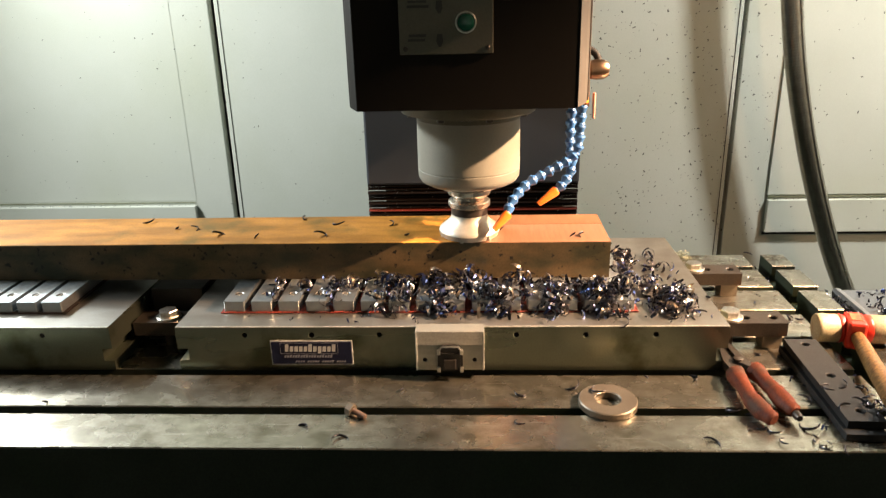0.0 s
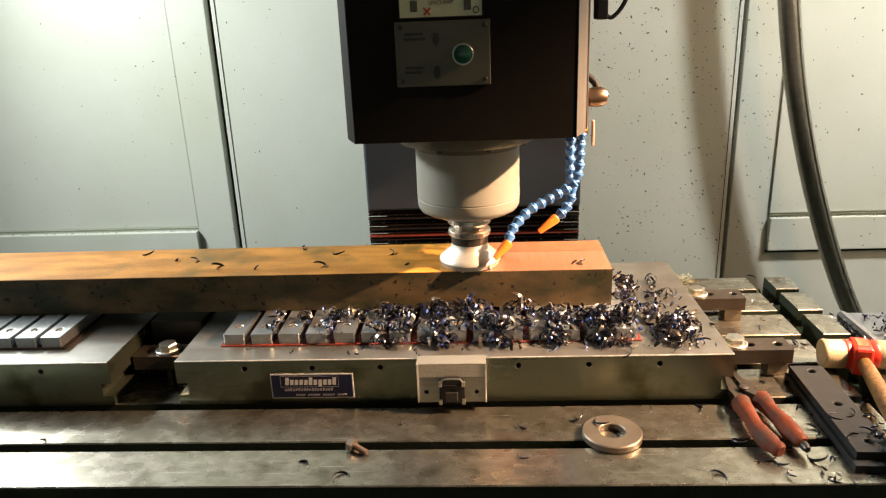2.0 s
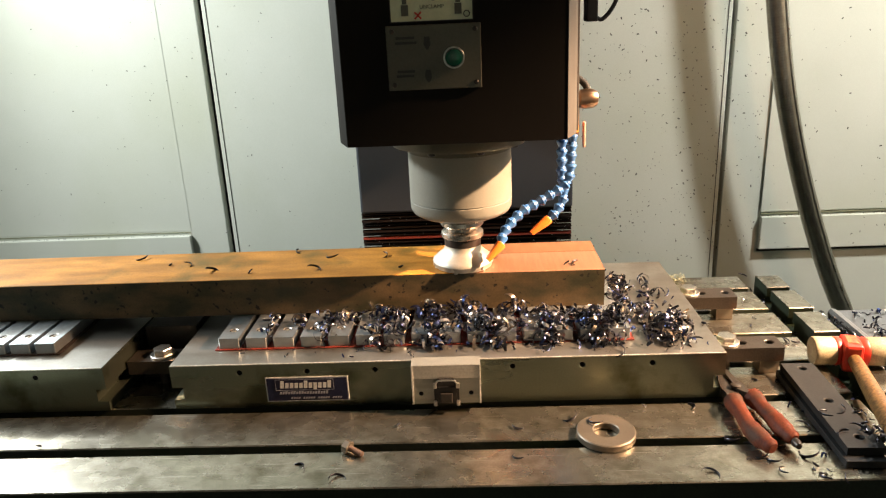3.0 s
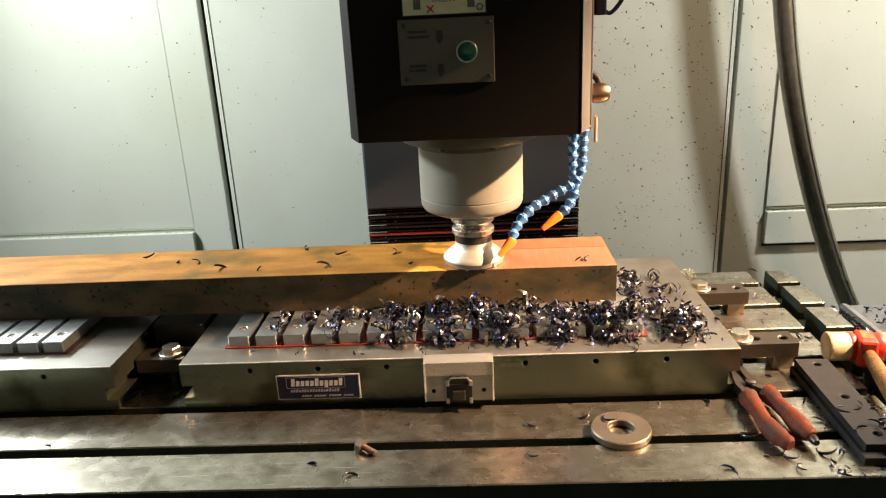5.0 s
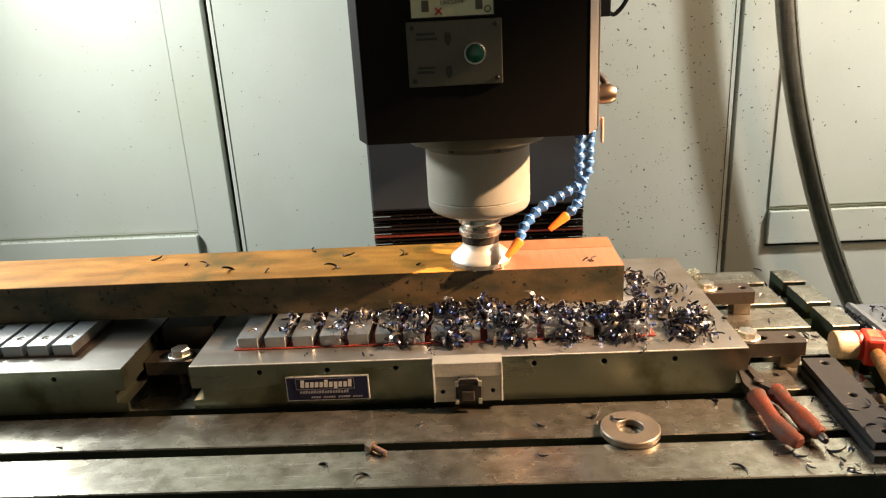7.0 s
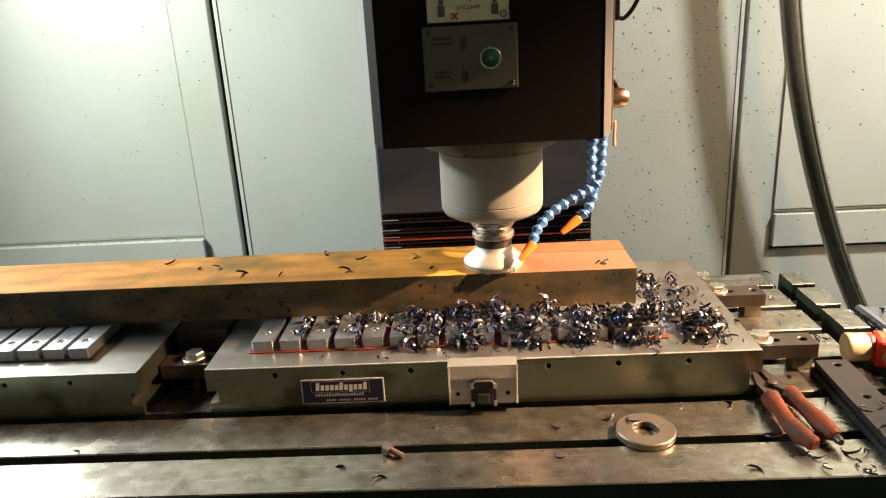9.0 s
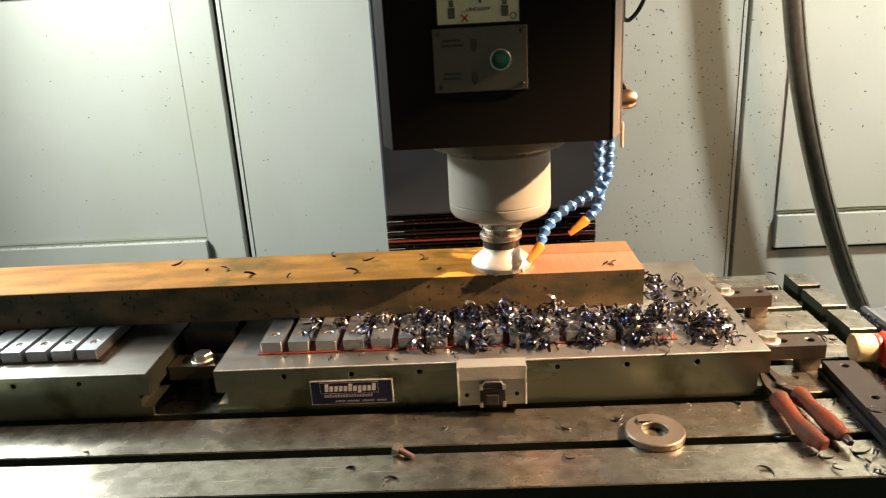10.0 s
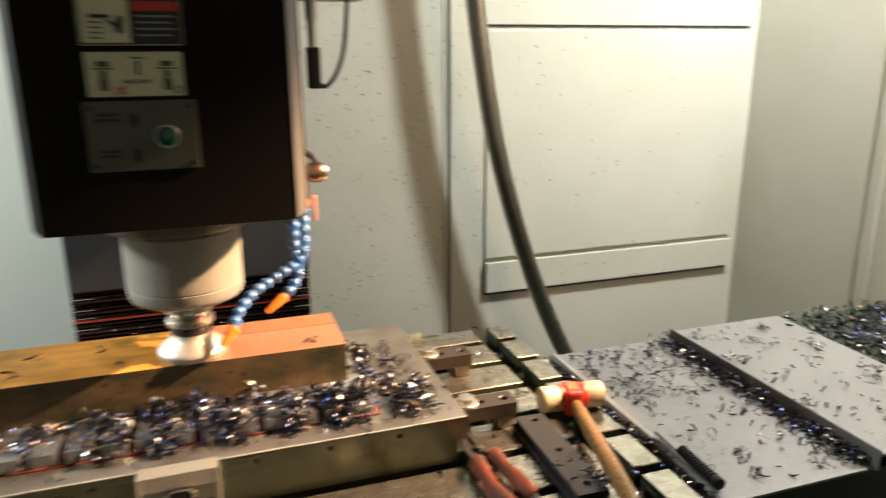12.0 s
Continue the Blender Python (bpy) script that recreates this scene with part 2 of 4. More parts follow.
def box(bm, x0, y0, z0, x1, y1, z1, bevel=0.0, mat=0, segs=2):
    vs = bmesh.ops.create_cube(bm, size=1.0)["verts"]
    for v in vs:
        v.co = Vector((x0 + (v.co.x + 0.5) * (x1 - x0), y0 + (v.co.y + 0.5) * (y1 - y0), z0 + (v.co.z + 0.5) * (z1 - z0)))
    faces = list({f for v in vs for f in v.link_faces})
    for f in faces:
        f.material_index = mat
    if bevel:
        edges = list({e for v in vs for e in v.link_edges})
        bmesh.ops.bevel(bm, geom=edges, offset=bevel, segments=segs, affect="EDGES", profile=0.5)
    return bm


def lathe(bm, profile, segs=48, m=Matrix(), mat=0):
    """Turns (radius, height) pairs round the z axis of m."""
    rings = []
    for r, h in profile:
        if r < 1e-6:
            rings.append([bm.verts.new(m @ Vector((0, 0, h)))])
        else:
            rings.append([bm.verts.new(m @ Vector((r * math.cos(2 * math.pi * k / segs), r * math.sin(2 * math.pi * k / segs), h))) for k in range(segs)])
    for a, c in zip(rings, rings[1:]):
        for k in range(segs):
            j = (k + 1) % segs
            if len(a) == 1 and len(c) == 1:
                continue
            if len(a) == 1:
                f = bm.faces.new((a[0], c[j], c[k]))
            elif len(c) == 1:
                f = bm.faces.new((a[k], a[j], c[0]))
            else:
                f = bm.faces.new((a[k], a[j], c[j], c[k]))
            f.smooth, f.material_index = True, mat
    return bm


def prism(bm, outline, depth, to3, holes=(), hole_depth=0.01, mat=0, hole_mat=None, side_mat=None):
    """Extrudes a 2D outline; round blind holes sink into the near face. to3(u, v, w): w 0 is the near face."""
    near = [bm.verts.new(to3(u, v, 0.0)) for u, v in outline]
    far = [bm.verts.new(to3(u, v, depth)) for u, v in outline]
    n = len(outline)
    for k in range(n):
        f = bm.faces.new((near[k], near[(k + 1) % n], far[(k + 1) % n], far[k]))
        f.material_index = mat if side_mat is None else side_mat
    bm.faces.new(far[::-1]).material_index = mat
    if not holes:
        bm.faces.new(near).material_index = mat
        return bm
    edges = [bm.edges.get((near[k], near[(k + 1) % n])) for k in range(n)]
    for u, v, r in holes:
        segs = 16
        ring = [bm.verts.new(to3(u + r * math.cos(2 * math.pi * k / segs), v + r * math.sin(2 * math.pi * k / segs), 0.0)) for k in range(segs)]
        low = [bm.verts.new(to3(u + 0.8 * r * math.cos(2 * math.pi * k / segs), v + 0.8 * r * math.sin(2 * math.pi * k / segs), 0.15 * r)) for k in range(segs)]
        deep = [bm.verts.new(to3(u + 0.8 * r * math.cos(2 * math.pi * k / segs), v + 0.8 * r * math.sin(2 * math.pi * k / segs), hole_depth)) for k in range(segs)]
        for k in range(segs):
            j = (k + 1) % segs
            edges.append(bm.edges.new((ring[k], ring[j])))
            bm.faces.new((ring[k], ring[j], low[j], low[k])).material_index = mat
            bm.faces.new((low[k], low[j], deep[j], deep[k])).material_index = mat if hole_mat is None else hole_mat
        bm.faces.new(deep).material_index = mat if hole_mat is None else hole_mat
    made = bmesh.ops.triangle_fill(bm, use_beauty=True, use_dissolve=False, edges=edges)
    for g in made["geom"]:
        if isinstance(g, bmesh.types.BMFace):
            g.material_index = mat
    return bm


def smooth_path(points, steps=8):
    pts = [Vector(p) for p in points]
    pts = [2 * pts[0] - pts[1]] + pts + [2 * pts[-1] - pts[-2]]
    out = []
    for a, c, d, e in zip(pts, pts[1:], pts[2:], pts[3:]):
        for k in range(steps):
            t = k / steps
            out.append(0.5 * ((2 * c) + (d - a) * t + (2 * a - 5 * c + 4 * d - e) * t * t + (3 * c - a - 3 * d + e) * t ** 3))
    return out + [pts[-2]]


def sweep(bm, path, radii, segs=12, mat=0, squash=1.0):
    """A round body along a path; radii is one number or one for each point."""
    if not isinstance(radii, (list, tuple)):
        radii = [radii] * len(path)
    rings, side = [], None
    for k, p in enumerate(path):
        d = (path[min(k + 1, len(path) - 1)] - path[max(k - 1, 0)]).normalized()
        if side is None:
            side = d.orthogonal().normalized()
        side = (side - d * side.dot(d)).normalized()
        up = d.cross(side)
        rings.append([bm.verts.new(p + radii[k] * (math.cos(2 * math.pi * j / segs) * side + squash * math.sin(2 * math.pi * j / segs) * up)) for j in range(segs)])
    for a, c in zip(rings, rings[1:]):
        for k in range(segs):
            j = (k + 1) % segs
            f = bm.faces.new((a[k], a[j], c[j], c[k]))
            f.smooth, f.material_index = True, mat
    for cap in (rings[0][::-1], rings[-1]):
        bm.faces.new(cap).material_index = mat
    return bm


def finish(name, bm, mats, parent=None, label=""):
    bmesh.ops.recalc_face_normals(bm, faces=bm.faces[:])
    for ed in bm.edges:
        if len(ed.link_faces) == 2 and ed.calc_face_angle(0.0) > 0.62:
            ed.smooth = False
    me = bpy.data.meshes.new(name)
    bm.to_mesh(me)
    bm.free()
    for m in (mats if isinstance(mats, (list, tuple)) else [mats]):
        me.materials.append(m)
    ob = new(name, me)
    if parent is not None:
        ob.parent = parent
    if label:
        ob["label"] = label
    return ob


def part(name, bm, mats, parent, label=""):
    return finish(name, bm, mats, parent, label)


def thing(name, label, category, group="", kind="", at=(0, 0, 0)):
    ob = new(name)
    ob.location = at
    ob.empty_display_size = 0.02
    return tagged(ob, label, category, group, kind)


def B():
    return bmesh.new()


# ---- enclosure ----
WY = 1.097


def wall_panel(name, x0, x1, z0, z1, label):
    ob = finish(name, box(B(), x0 + FX, WY, z0, x1 + FX, WY + 0.03, z1, 0.002), PAINT)
    return tagged(ob, label, "wall", "", "structure")


wall_panel("wall_back_west", -1.24, -0.3110, -0.75, 1.5, "pale green painted sheet metal enclosure wall")
wall_panel("wall_back_middle", -0.2960, 0.9545, -0.75, 1.5, "pale green painted sheet metal wall behind the column")
wall_panel("wall_back_east", 0.9645, 1.90, -0.75, 1.5, "pale green painted sheet metal enclosure wall")
tagged(finish("wall_back_lining", box(B(), -1.3 + FX, WY + 0.034, -0.8, 1.95 + FX, WY + 0.06, 1.55), GAP), "dark void behind the panel seams", "wall", "", "structure")
for x in (-0.2865, 0.9440):
    tagged(finish("trim", box(B(), x + FX, WY - 0.0012, -0.75, x + 0.0014 + FX, WY + 0.001, 1.5), GAP), "thin dark fold line in the sheet metal", "trim", "", "structure")


def access_door(name, x0, x1, proud):
    door = thing(name, "pale green sheet metal access door with a folded ledge", "access door", "access doors", "structure")
    part("upper_sheet", box(B(), x0 + FX, WY - proud, -0.118, x1 + FX, WY - 0.0005, 0.478, 0.001 if proud > 0.003 else 0.0), PAINT, door)
    part("lower_fold", box(B(), x0 + FX, WY - 0.016, -0.2150, x1 + FX, WY - 0.0005, -0.1290, 0.002), PAINT, door)
    part("top_gap", box(B(), x0 + FX, WY - 0.003, 0.4880, x1 + FX, WY - 0.0005, 0.4935), GAP, door)
    part("bottom_gap", box(B(), x0 + FX, WY - 0.003, -0.2240, x1 + FX, WY - 0.0005, -0.2165), GAP, door)
    line = B()
    box(line, x0 + 0.002 + FX, WY - proud - 0.0015, -0.1235, x1 - 0.002 + FX, WY - 0.0006, -0.1215)
    part("ledge_dirt", line, GREASE, door)


access_door("access_door_1", 1.062, 1.868, 0.006)
access_door("access_door_2", -1.215, -0.406, 0.0007)
east = B()
box(east, 1.90 + FX, -0.9, -0.75, 1.93 + FX, WY + 0.03, 1.5, 0.002)
tagged(finish("wall_east", east, PAINT), "pale green painted enclosure side wall", "wall", "", "structure")
for y in (0.62, 0.12):
    tagged(finish("wall_rib", box(B(), 1.890 + FX, y, -0.75, 1.8995 + FX, y + 0.03, 1.5, 0.002), PAINT), "folded rib on the enclosure side wall", "trim", "", "structure")
tagged(finish("wall_west", box(B(), -1.27 + FX, -0.9, -0.75, -1.2405 + FX, WY + 0.03, 1.5, 0.002), PAINT), "pale green painted enclosure side wall", "wall", "", "structure")
tagged(finish("ceiling", box(B(), -1.27 + FX, -0.9, 1.502, 1.93 + FX, WY + 0.03, 1.53), TRAY), "dark enclosure roof", "ceiling", "", "structure")
tagged(finish("floor", box(B(), -4, -4, -0.80, 4, 1.2, -0.752), TRAY), "dark green oily chip tray floor", "floor", "", "structure")
# Unseen pale wall, added so the steel has something to reflect.
tagged(finish("wall_workshop", box(B(), -4, -3.6, -0.75, 4, -3.5, 2.6), PAINT), "unseen pale wall added behind the camera", "wall", "", "structure")

# specks of swarf stuck to the walls
rng = random.Random(5)
specks = B()
for k in range(1500):
    if k < 1150:
        x = rng.uniform(0.52, 1.05) if k < 900 else rng.uniform(1.05, 1.85)
    else:
        x = rng.uniform(-1.2, 0.12)
    z = rng.uniform(-0.25, 0.55)
    inside = 1.062 < x < 1.868 or -1.215 < x < -0.406
    y = WY - ((0.0064 if x > 0 else 0.0011) if inside and -0.118 < z < 0.478 else 0.0164 if inside and z < -0.129 else 0.0004)
    s = rng.choice((0.0009, 0.0012, 0.0016, 0.0021, 0.0032)) * rng.uniform(0.6, 1.1) * (1.0 if x > 0.12 else 0.72)
    a = rng.uniform(0, 3.14)
    c, sn = math.cos(a), math.sin(a)
    vs = [specks.verts.new((x + FX + s * (u * c - 0.5 * v * sn), y - w, z + s * (u * sn + 0.5 * v * c))) for u, v, w in ((-1, -1, 0), (1, -0.7, 0), (0.8, 1, 0), (-0.7, 0.8, 0), (0, 0, 0.0008))]
    for i in range(4):
        specks.faces.new((vs[i], vs[(i + 1) % 4], vs[4]))
tagged(finish("swarf_specks", specks, SPECK), "small dark swarf specks stuck on the painted walls", "specks", "", "stuff")

# ---- column behind the head ----
column = thing("machine_column", "dark grey machine column with pleated way cover", "machine column")
part("column_body", box(B(), 0.133 + FX, 0.552, 0.063, 0.512 + FX, WY - 0.001, 1.5, 0.004), COLUMN, column)
part("column_base", box(B(), 0.16 + FX, 0.60, -0.75, 0.49 + FX, WY - 0.001, 0.062), TRAY, column)
pleats = thing("bellows", "black oily pleated way cover with one red fold", "bellows")
z = 0.060
k = 0
while z > -0.22:
    red = k == 7
    fold = B()
    j = 0.0022 * math.sin(k * 2.3) + 0.0012 * math.sin(k * 5.1)
    prism(fold, [(0, 0.0030), (0.010, 0.0006), (0.010, -0.0006), (0, -0.0030)], 0.378, lambda u, v, w, z=z, j=j: Vector((0.133 + FX + w, 0.566 + j - u, z + v)))
    part("pleat", fold, BELLOWS_RED if red else BELLOWS, pleats, "dark red fold" if red else "")
    z -= 0.0066
    k += 1

# ---- milling head ----
HB = 0.2800
head = thing("milling_head", "black painted milling head housing", "milling head")
hull = [(0.1975, 0.62), (0.1975, 0.0610), (0.2015, 0.0500), (0.2100, 0.0290), (0.2110, 0.0286), (0.4300, 0.0286), (0.4310, 0.0290), (0.4400, 0.0500), (0.4440, 0.0610), (0.4440, 0.62)]
part("housing", prism(B(), hull, 0.85, lambda u, v, w: Vector((u + FX, v, HB + w))), HEAD, head)
# Lighter strip over the right chamfer; its lit tone is put into the colour.
corner = B()
prism(corner, [(0.4314, 0.0284), (0.4407, 0.0494), (0.4447, 0.0604), (0.4454, 0.0602), (0.4414, 0.0491), (0.4321, 0.0282)], 0.848, lambda u, v, w: Vector((u + FX, v, HB + 0.001 + w)))
part("corner_strip", corner, HEAD_EDGE, head, "grey strip added for the lit corner")
lip = B()
box(lip, 0.4405 + FX, 0.0640, HB + 0.002, 0.4480 + FX, 0.40, 1.1, 0.001)
part("side_cover", lip, HEAD_EDGE, head, "grey side cover in a lit tone")
plate = part("switch_plate", box(B(), 0.2565 + FX, 0.0262, 0.3350, 0.3480 + FX, 0.0284, 0.3960, 0.0008), PANEL, head, "grey metal switch plate")
for x, zz in ((0.2625, 0.3905), (0.3425, 0.3905), (0.2625, 0.3405), (0.3425, 0.3405)):
    part("screw", lathe(B(), [(0.0024, 0), (0.0024, 0.0008), (0.0016, 0.0014), (0, 0.0014)], 12, pose(x + FX, 0.0262, zz, 90)), BLACKOX, plate)
button = part("button", lathe(B(), [(0.0085, 0), (0.0085, 0.004), (0.0078, 0.006), (0.004, 0.0075), (0, 0.0078)], 28, pose(0.3215 + FX, 0.0262, 0.3645, 90)), GREEN, plate, "green push button")
part("collar", lathe(B(), [(0.0104, 0), (0.0104, 0.0030), (0.0098, 0.0038), (0.0090, 0.0038), (0.0090, 0.001)], 28, pose(0.3215 + FX, 0.0262, 0.3645, 90)), BOLT, plate, "bare metal button collar")
for x0, x1, zz in ((0.266, 0.284, 0.3832), (0.265, 0.286, 0.3785), (0.266, 0.283, 0.3518), (0.265, 0.282, 0.3475)):
    part("print_bar", box(B(), x0 + FX, 0.0257, zz, x1 + FX, 0.0261, zz + 0.0024), INK, plate)
for zz in (0.3730, 0.3420):
    sym = B()
    prism(sym, [(0.2935, zz + 0.012), (0.2985, zz + 0.012), (0.2995, zz + 0.005), (0.2970, zz), (0.2950, zz), (0.2925, zz + 0.005)], 0.0004, lambda u, v, w: Vector((u + FX, 0.0257 + w, v)))
    part("tool_symbol", sym, INK, plate)


def slab(x0, z0, x1, z1, y, mat, parent, name, label=""):
    return part(name, box(B(), x0 + FX, y, z0, x1 + FX, y + 0.0005, z1), mat, parent, label)


sticker = slab(0.2615, 0.3985, 0.3415, 0.4375, 0.0280, STICKER, head, "instruction_sticker", "cream instruction sticker with a black border")
for x0, z0, x1, z1 in ((0.2615, 0.3985, 0.3415, 0.3995), (0.2615, 0.4365, 0.3415, 0.4375), (0.2615, 0.3995, 0.2625, 0.4365), (0.3405, 0.3995, 0.3415, 0.4365)):
    slab(x0, z0, x1, z1, 0.0275, INK, sticker, "border")
for a in (45, -45):
    cross = B()
    box(cross, -0.0045, 0, -0.0008, 0.0045, 0.0004, 0.0008)
    part("cross_stroke", cross, RED_INK, sticker).matrix_basis = pose(0.2885 + FX, 0.0275, 0.4045, 0, a, 0)
ring = lathe(B(), [(0.0032, 0), (0.0032, 0.0004), (0.0023, 0.0004), (0.0023, 0)], 20, pose(0.3350 + FX, 0.0279, 0.4045, 90))
part("circle_mark", ring, INK, sticker)
for cx in (0.2760, 0.3270):
    for half, z0, z1 in ((0.0050, 0.4245, 0.4290), (0.0085, 0.4222, 0.4234), (0.0022, 0.4150, 0.4212), (0.0034, 0.4045, 0.4145)):
        slab(cx - half, z0, cx + half, z1, 0.0275, PANEL, sticker, "drawing")
slab(0.3026, 0.4175, 0.3050, 0.4290, 0.0275, INK, sticker, "arrow_shaft")
slab(0.2985, 0.4310, 0.3090, 0.4322, 0.0275, INK, sticker, "print_bar")
words = bpy.data.curves.new("lettering", "FONT")
words.body, words.size, words.align_x, words.extrude = "UNCLAMP", 0.0050, "CENTER", 0.0001
lettering = new("lettering", words)
words.materials.append(INK)
lettering.parent = sticker
lettering.matrix_basis = pose(0.3020 + FX, 0.0276, 0.4105, 90)
warn = slab(0.2615, 0.4425, 0.3425, 0.4800, 0.0280, INK, head, "warning_sticker", "black warning sticker with a red title bar")
for x0, z0, x1, z1 in ((0.2610, 0.4420, 0.3430, 0.4425), (0.2610, 0.4800, 0.3430, 0.4805), (0.2610, 0.4426, 0.2615, 0.4799), (0.3425, 0.4426, 0.3430, 0.4799)):
    slab(x0, z0, x1, z1, 0.0278, STICKER, warn, "border")
slab(0.2628, 0.4440, 0.3010, 0.4786, 0.0275, STICKER, warn, "pictogram_field")
slab(0.3040, 0.4700, 0.3405, 0.4776, 0.0275, RED_INK, warn, "title_bar")
slab(0.2700, 0.4640, 0.2860, 0.4670, 0.0271, INK, warn, "drawing")
draw = B()
prism(draw, [(0.279, 0.4655), (0.289, 0.4600), (0.2935, 0.4665), (0.2965, 0.4655), (0.2955, 0.4520), (0.2915, 0.4520), (0.2890, 0.4565)], 0.0004, lambda u, v, w: Vector((u + FX, 0.0271 + w, v)))
part("drawing", draw, INK, warn)
for k in range(4):
    slab(0.3055, 0.4650 - 0.0052 * k, 0.3380 - 0.004 * (k % 2), 0.4665 - 0.0052 * k, 0.0275, PRINT_DIM, warn, "print_bar")
    slab(0.2690, 0.4600 - 0.0042 * k, 0.2790, 0.4612 - 0.0042 * k, 0.0271, PANEL, warn, "print_bar")

SX, SY = 0.3215 + FX, 0.1320
AX = Matrix.Translation((SX, SY, 0))
spindle = thing("spindle", "pale grey spindle nose under the milling head", "spindle", at=(0, 0, 0))
flange = part("flange", lathe(B(), [(0, 0.2798), (0.0775, 0.2798), (0.0775, 0.2660), (0.0765, 0.2640), (0.0600, 0.2610), (0.0600, 0.2560), (0, 0.2560)], 72, AX), FLANGE, spindle, "brown steel flange with shade in its tone")
for a in range(8):
    m = AX @ Matrix.Rotation(radians(45 * a + 20), 4, "Z") @ pose(0.0685, 0, 0.2640, 180)
    part("cap_screw", lathe(B(), [(0.004, -0.002), (0.004, 0.0035), (0.0034, 0.004), (0.0022, 0.004), (0.0022, 0.001), (0, 0.001)], 12, m), BLACKOX, flange)
part("nose", lathe(B(), [(0, 0.2558), (0.0595, 0.2558), (0.0597, 0.1992), (0.0590, 0.1987), (0.0590, 0.1979), (0.0597, 0.1974), (0.0592, 0.1885), (0.0565, 0.1835), (0.0500, 0.1800), (0.0360, 0.1775), (0, 0.1775)], 96, AX), NOSE, spindle)
part("drive_ring", lathe(B(), [(0, 0.1774), (0.0350, 0.1774), (0.0345, 0.1735), (0.0270, 0.1720), (0, 0.1720)], 64, AX), TOOL, spindle, "bare steel drive ring")

mill = thing("face_mill", "bright steel face mill in a tool holder", "milling cutter", at=(0, 0, 0))
part("holder_flange", lathe(B(), [(0, 0.1719), (0.0250, 0.1719), (0.0255, 0.1660), (0.0245, 0.1645), (0.0195, 0.1625), (0.0195, 0.1590), (0.0240, 0.1570), (0.0250, 0.1560), (0.0250, 0.1510), (0.0240, 0.1500), (0, 0.1500)], 64, AX), TOOL, mill)
part("holder_band", lathe(B(), [(0, 0.1499), (0.0218, 0.1499), (0.0218, 0.1402), (0, 0.1402)], 64, AX), BLACKOX, mill, "black oxide band")
part("cutter_body", lathe(B(), [(0, 0.1401), (0.0215, 0.1401), (0.0222, 0.1360), (0.0250, 0.1320), (0.0330, 0.1255), (0.0362, 0.1225), (0.0368, 0.1200), (0.0352, 0.1165), (0.0345, 0.1140), (0, 0.1140)], 80, AX), CUTTER, mill)
for a in range(6):
    insert = B()
    box(insert, 0.0285, -0.0018, 0.1126, 0.0352, 0.0018, 0.1225, 0.0005)
    part("insert", insert, CUTTER, mill).matrix_basis = AX @ Matrix.Rotation(radians(60 * a + 15), 4, "Z")
    gullet = B()
    box(gullet, 0.0300, -0.0052, 0.1150, 0.0364, -0.0016, 0.1215, 0.001)
    part("chip_pocket", gullet, TOOL, mill).matrix_basis = AX @ Matrix.Rotation(radians(60 * a + 15), 4, "Z")


# ---- coolant hoses ----
def bead_hose(points, tip, tip_len, label):
    hose = thing("coolant_hose", label, "coolant hose", "coolant hoses")
    path = smooth_path(points, 40)
    gap, run, last = 0.0112, 0.0, path[0]
    shape = B()
    lathe(shape, [(0.0036, -0.0062), (0.0062, -0.0055), (0.0068, -0.0035), (0.0048, 0.0010), (0.0042, 0.0030), (0.0052, 0.0052), (0.0030, 0.0066)], 18)
    first = part("segment", shape, BLUE_NYLON, hose)
    used = False
    for a, c in zip(path, path[1:]):
        run += (c - a).length
        if run > gap:
            run = 0.0
            m = Matrix.Translation(c) @ (c - a).to_track_quat("Z", "Y").to_matrix().to_4x4()
            ob = first if not used else new("segment", first.data)
            used = True
            ob.parent = hose
            ob.matrix_basis = m
    end = path[-1]
    m = Matrix.Translation(end) @ (Vector(tip) - end).to_track_quat("Z", "Y").to_matrix().to_4x4()
    part("nozzle", lathe(B(), [(0.0042, -0.004), (0.0058, -0.003), (0.0061, 0.0), (0.0034, tip_len), (0.0022, tip_len), (0.0022, tip_len - 0.004), (0, tip_len - 0.004)], 20, m), ORANGE, hose, "orange nozzle")
    part("base_fitting", lathe(B(), [(0.0050, -0.004), (0.0066, -0.003), (0.0066, 0.003), (0.0048, 0.005)], 20, Matrix.Translation(path[0])), ORANGE, hose, "orange base fitting")
    return hose


bead_hose([(0.4545 + FX, 0.150, 0.2700), (0.4530 + FX, 0.150, 0.2450), (0.4480 + FX, 0.148, 0.2080), (0.4200 + FX, 0.140, 0.1900), (0.3925 + FX, 0.130, 0.1770), (0.3725 + FX, 0.115, 0.1600), (0.3650 + FX, 0.103, 0.1450)], (0.3440 + FX, 0.092, 0.1245), 0.022, "blue jointed coolant hose aimed at the cutter")
bead_hose([(0.4440 + FX, 0.165, 0.2720), (0.4435 + FX, 0.165, 0.2450), (0.4435 + FX, 0.165, 0.2150), (0.4455 + FX, 0.160, 0.1880), (0.4370 + FX, 0.152, 0.1720), (0.4240 + FX, 0.146, 0.1610)], (0.3990 + FX, 0.140, 0.1430), 0.024, "blue jointed coolant hose pointing aside")

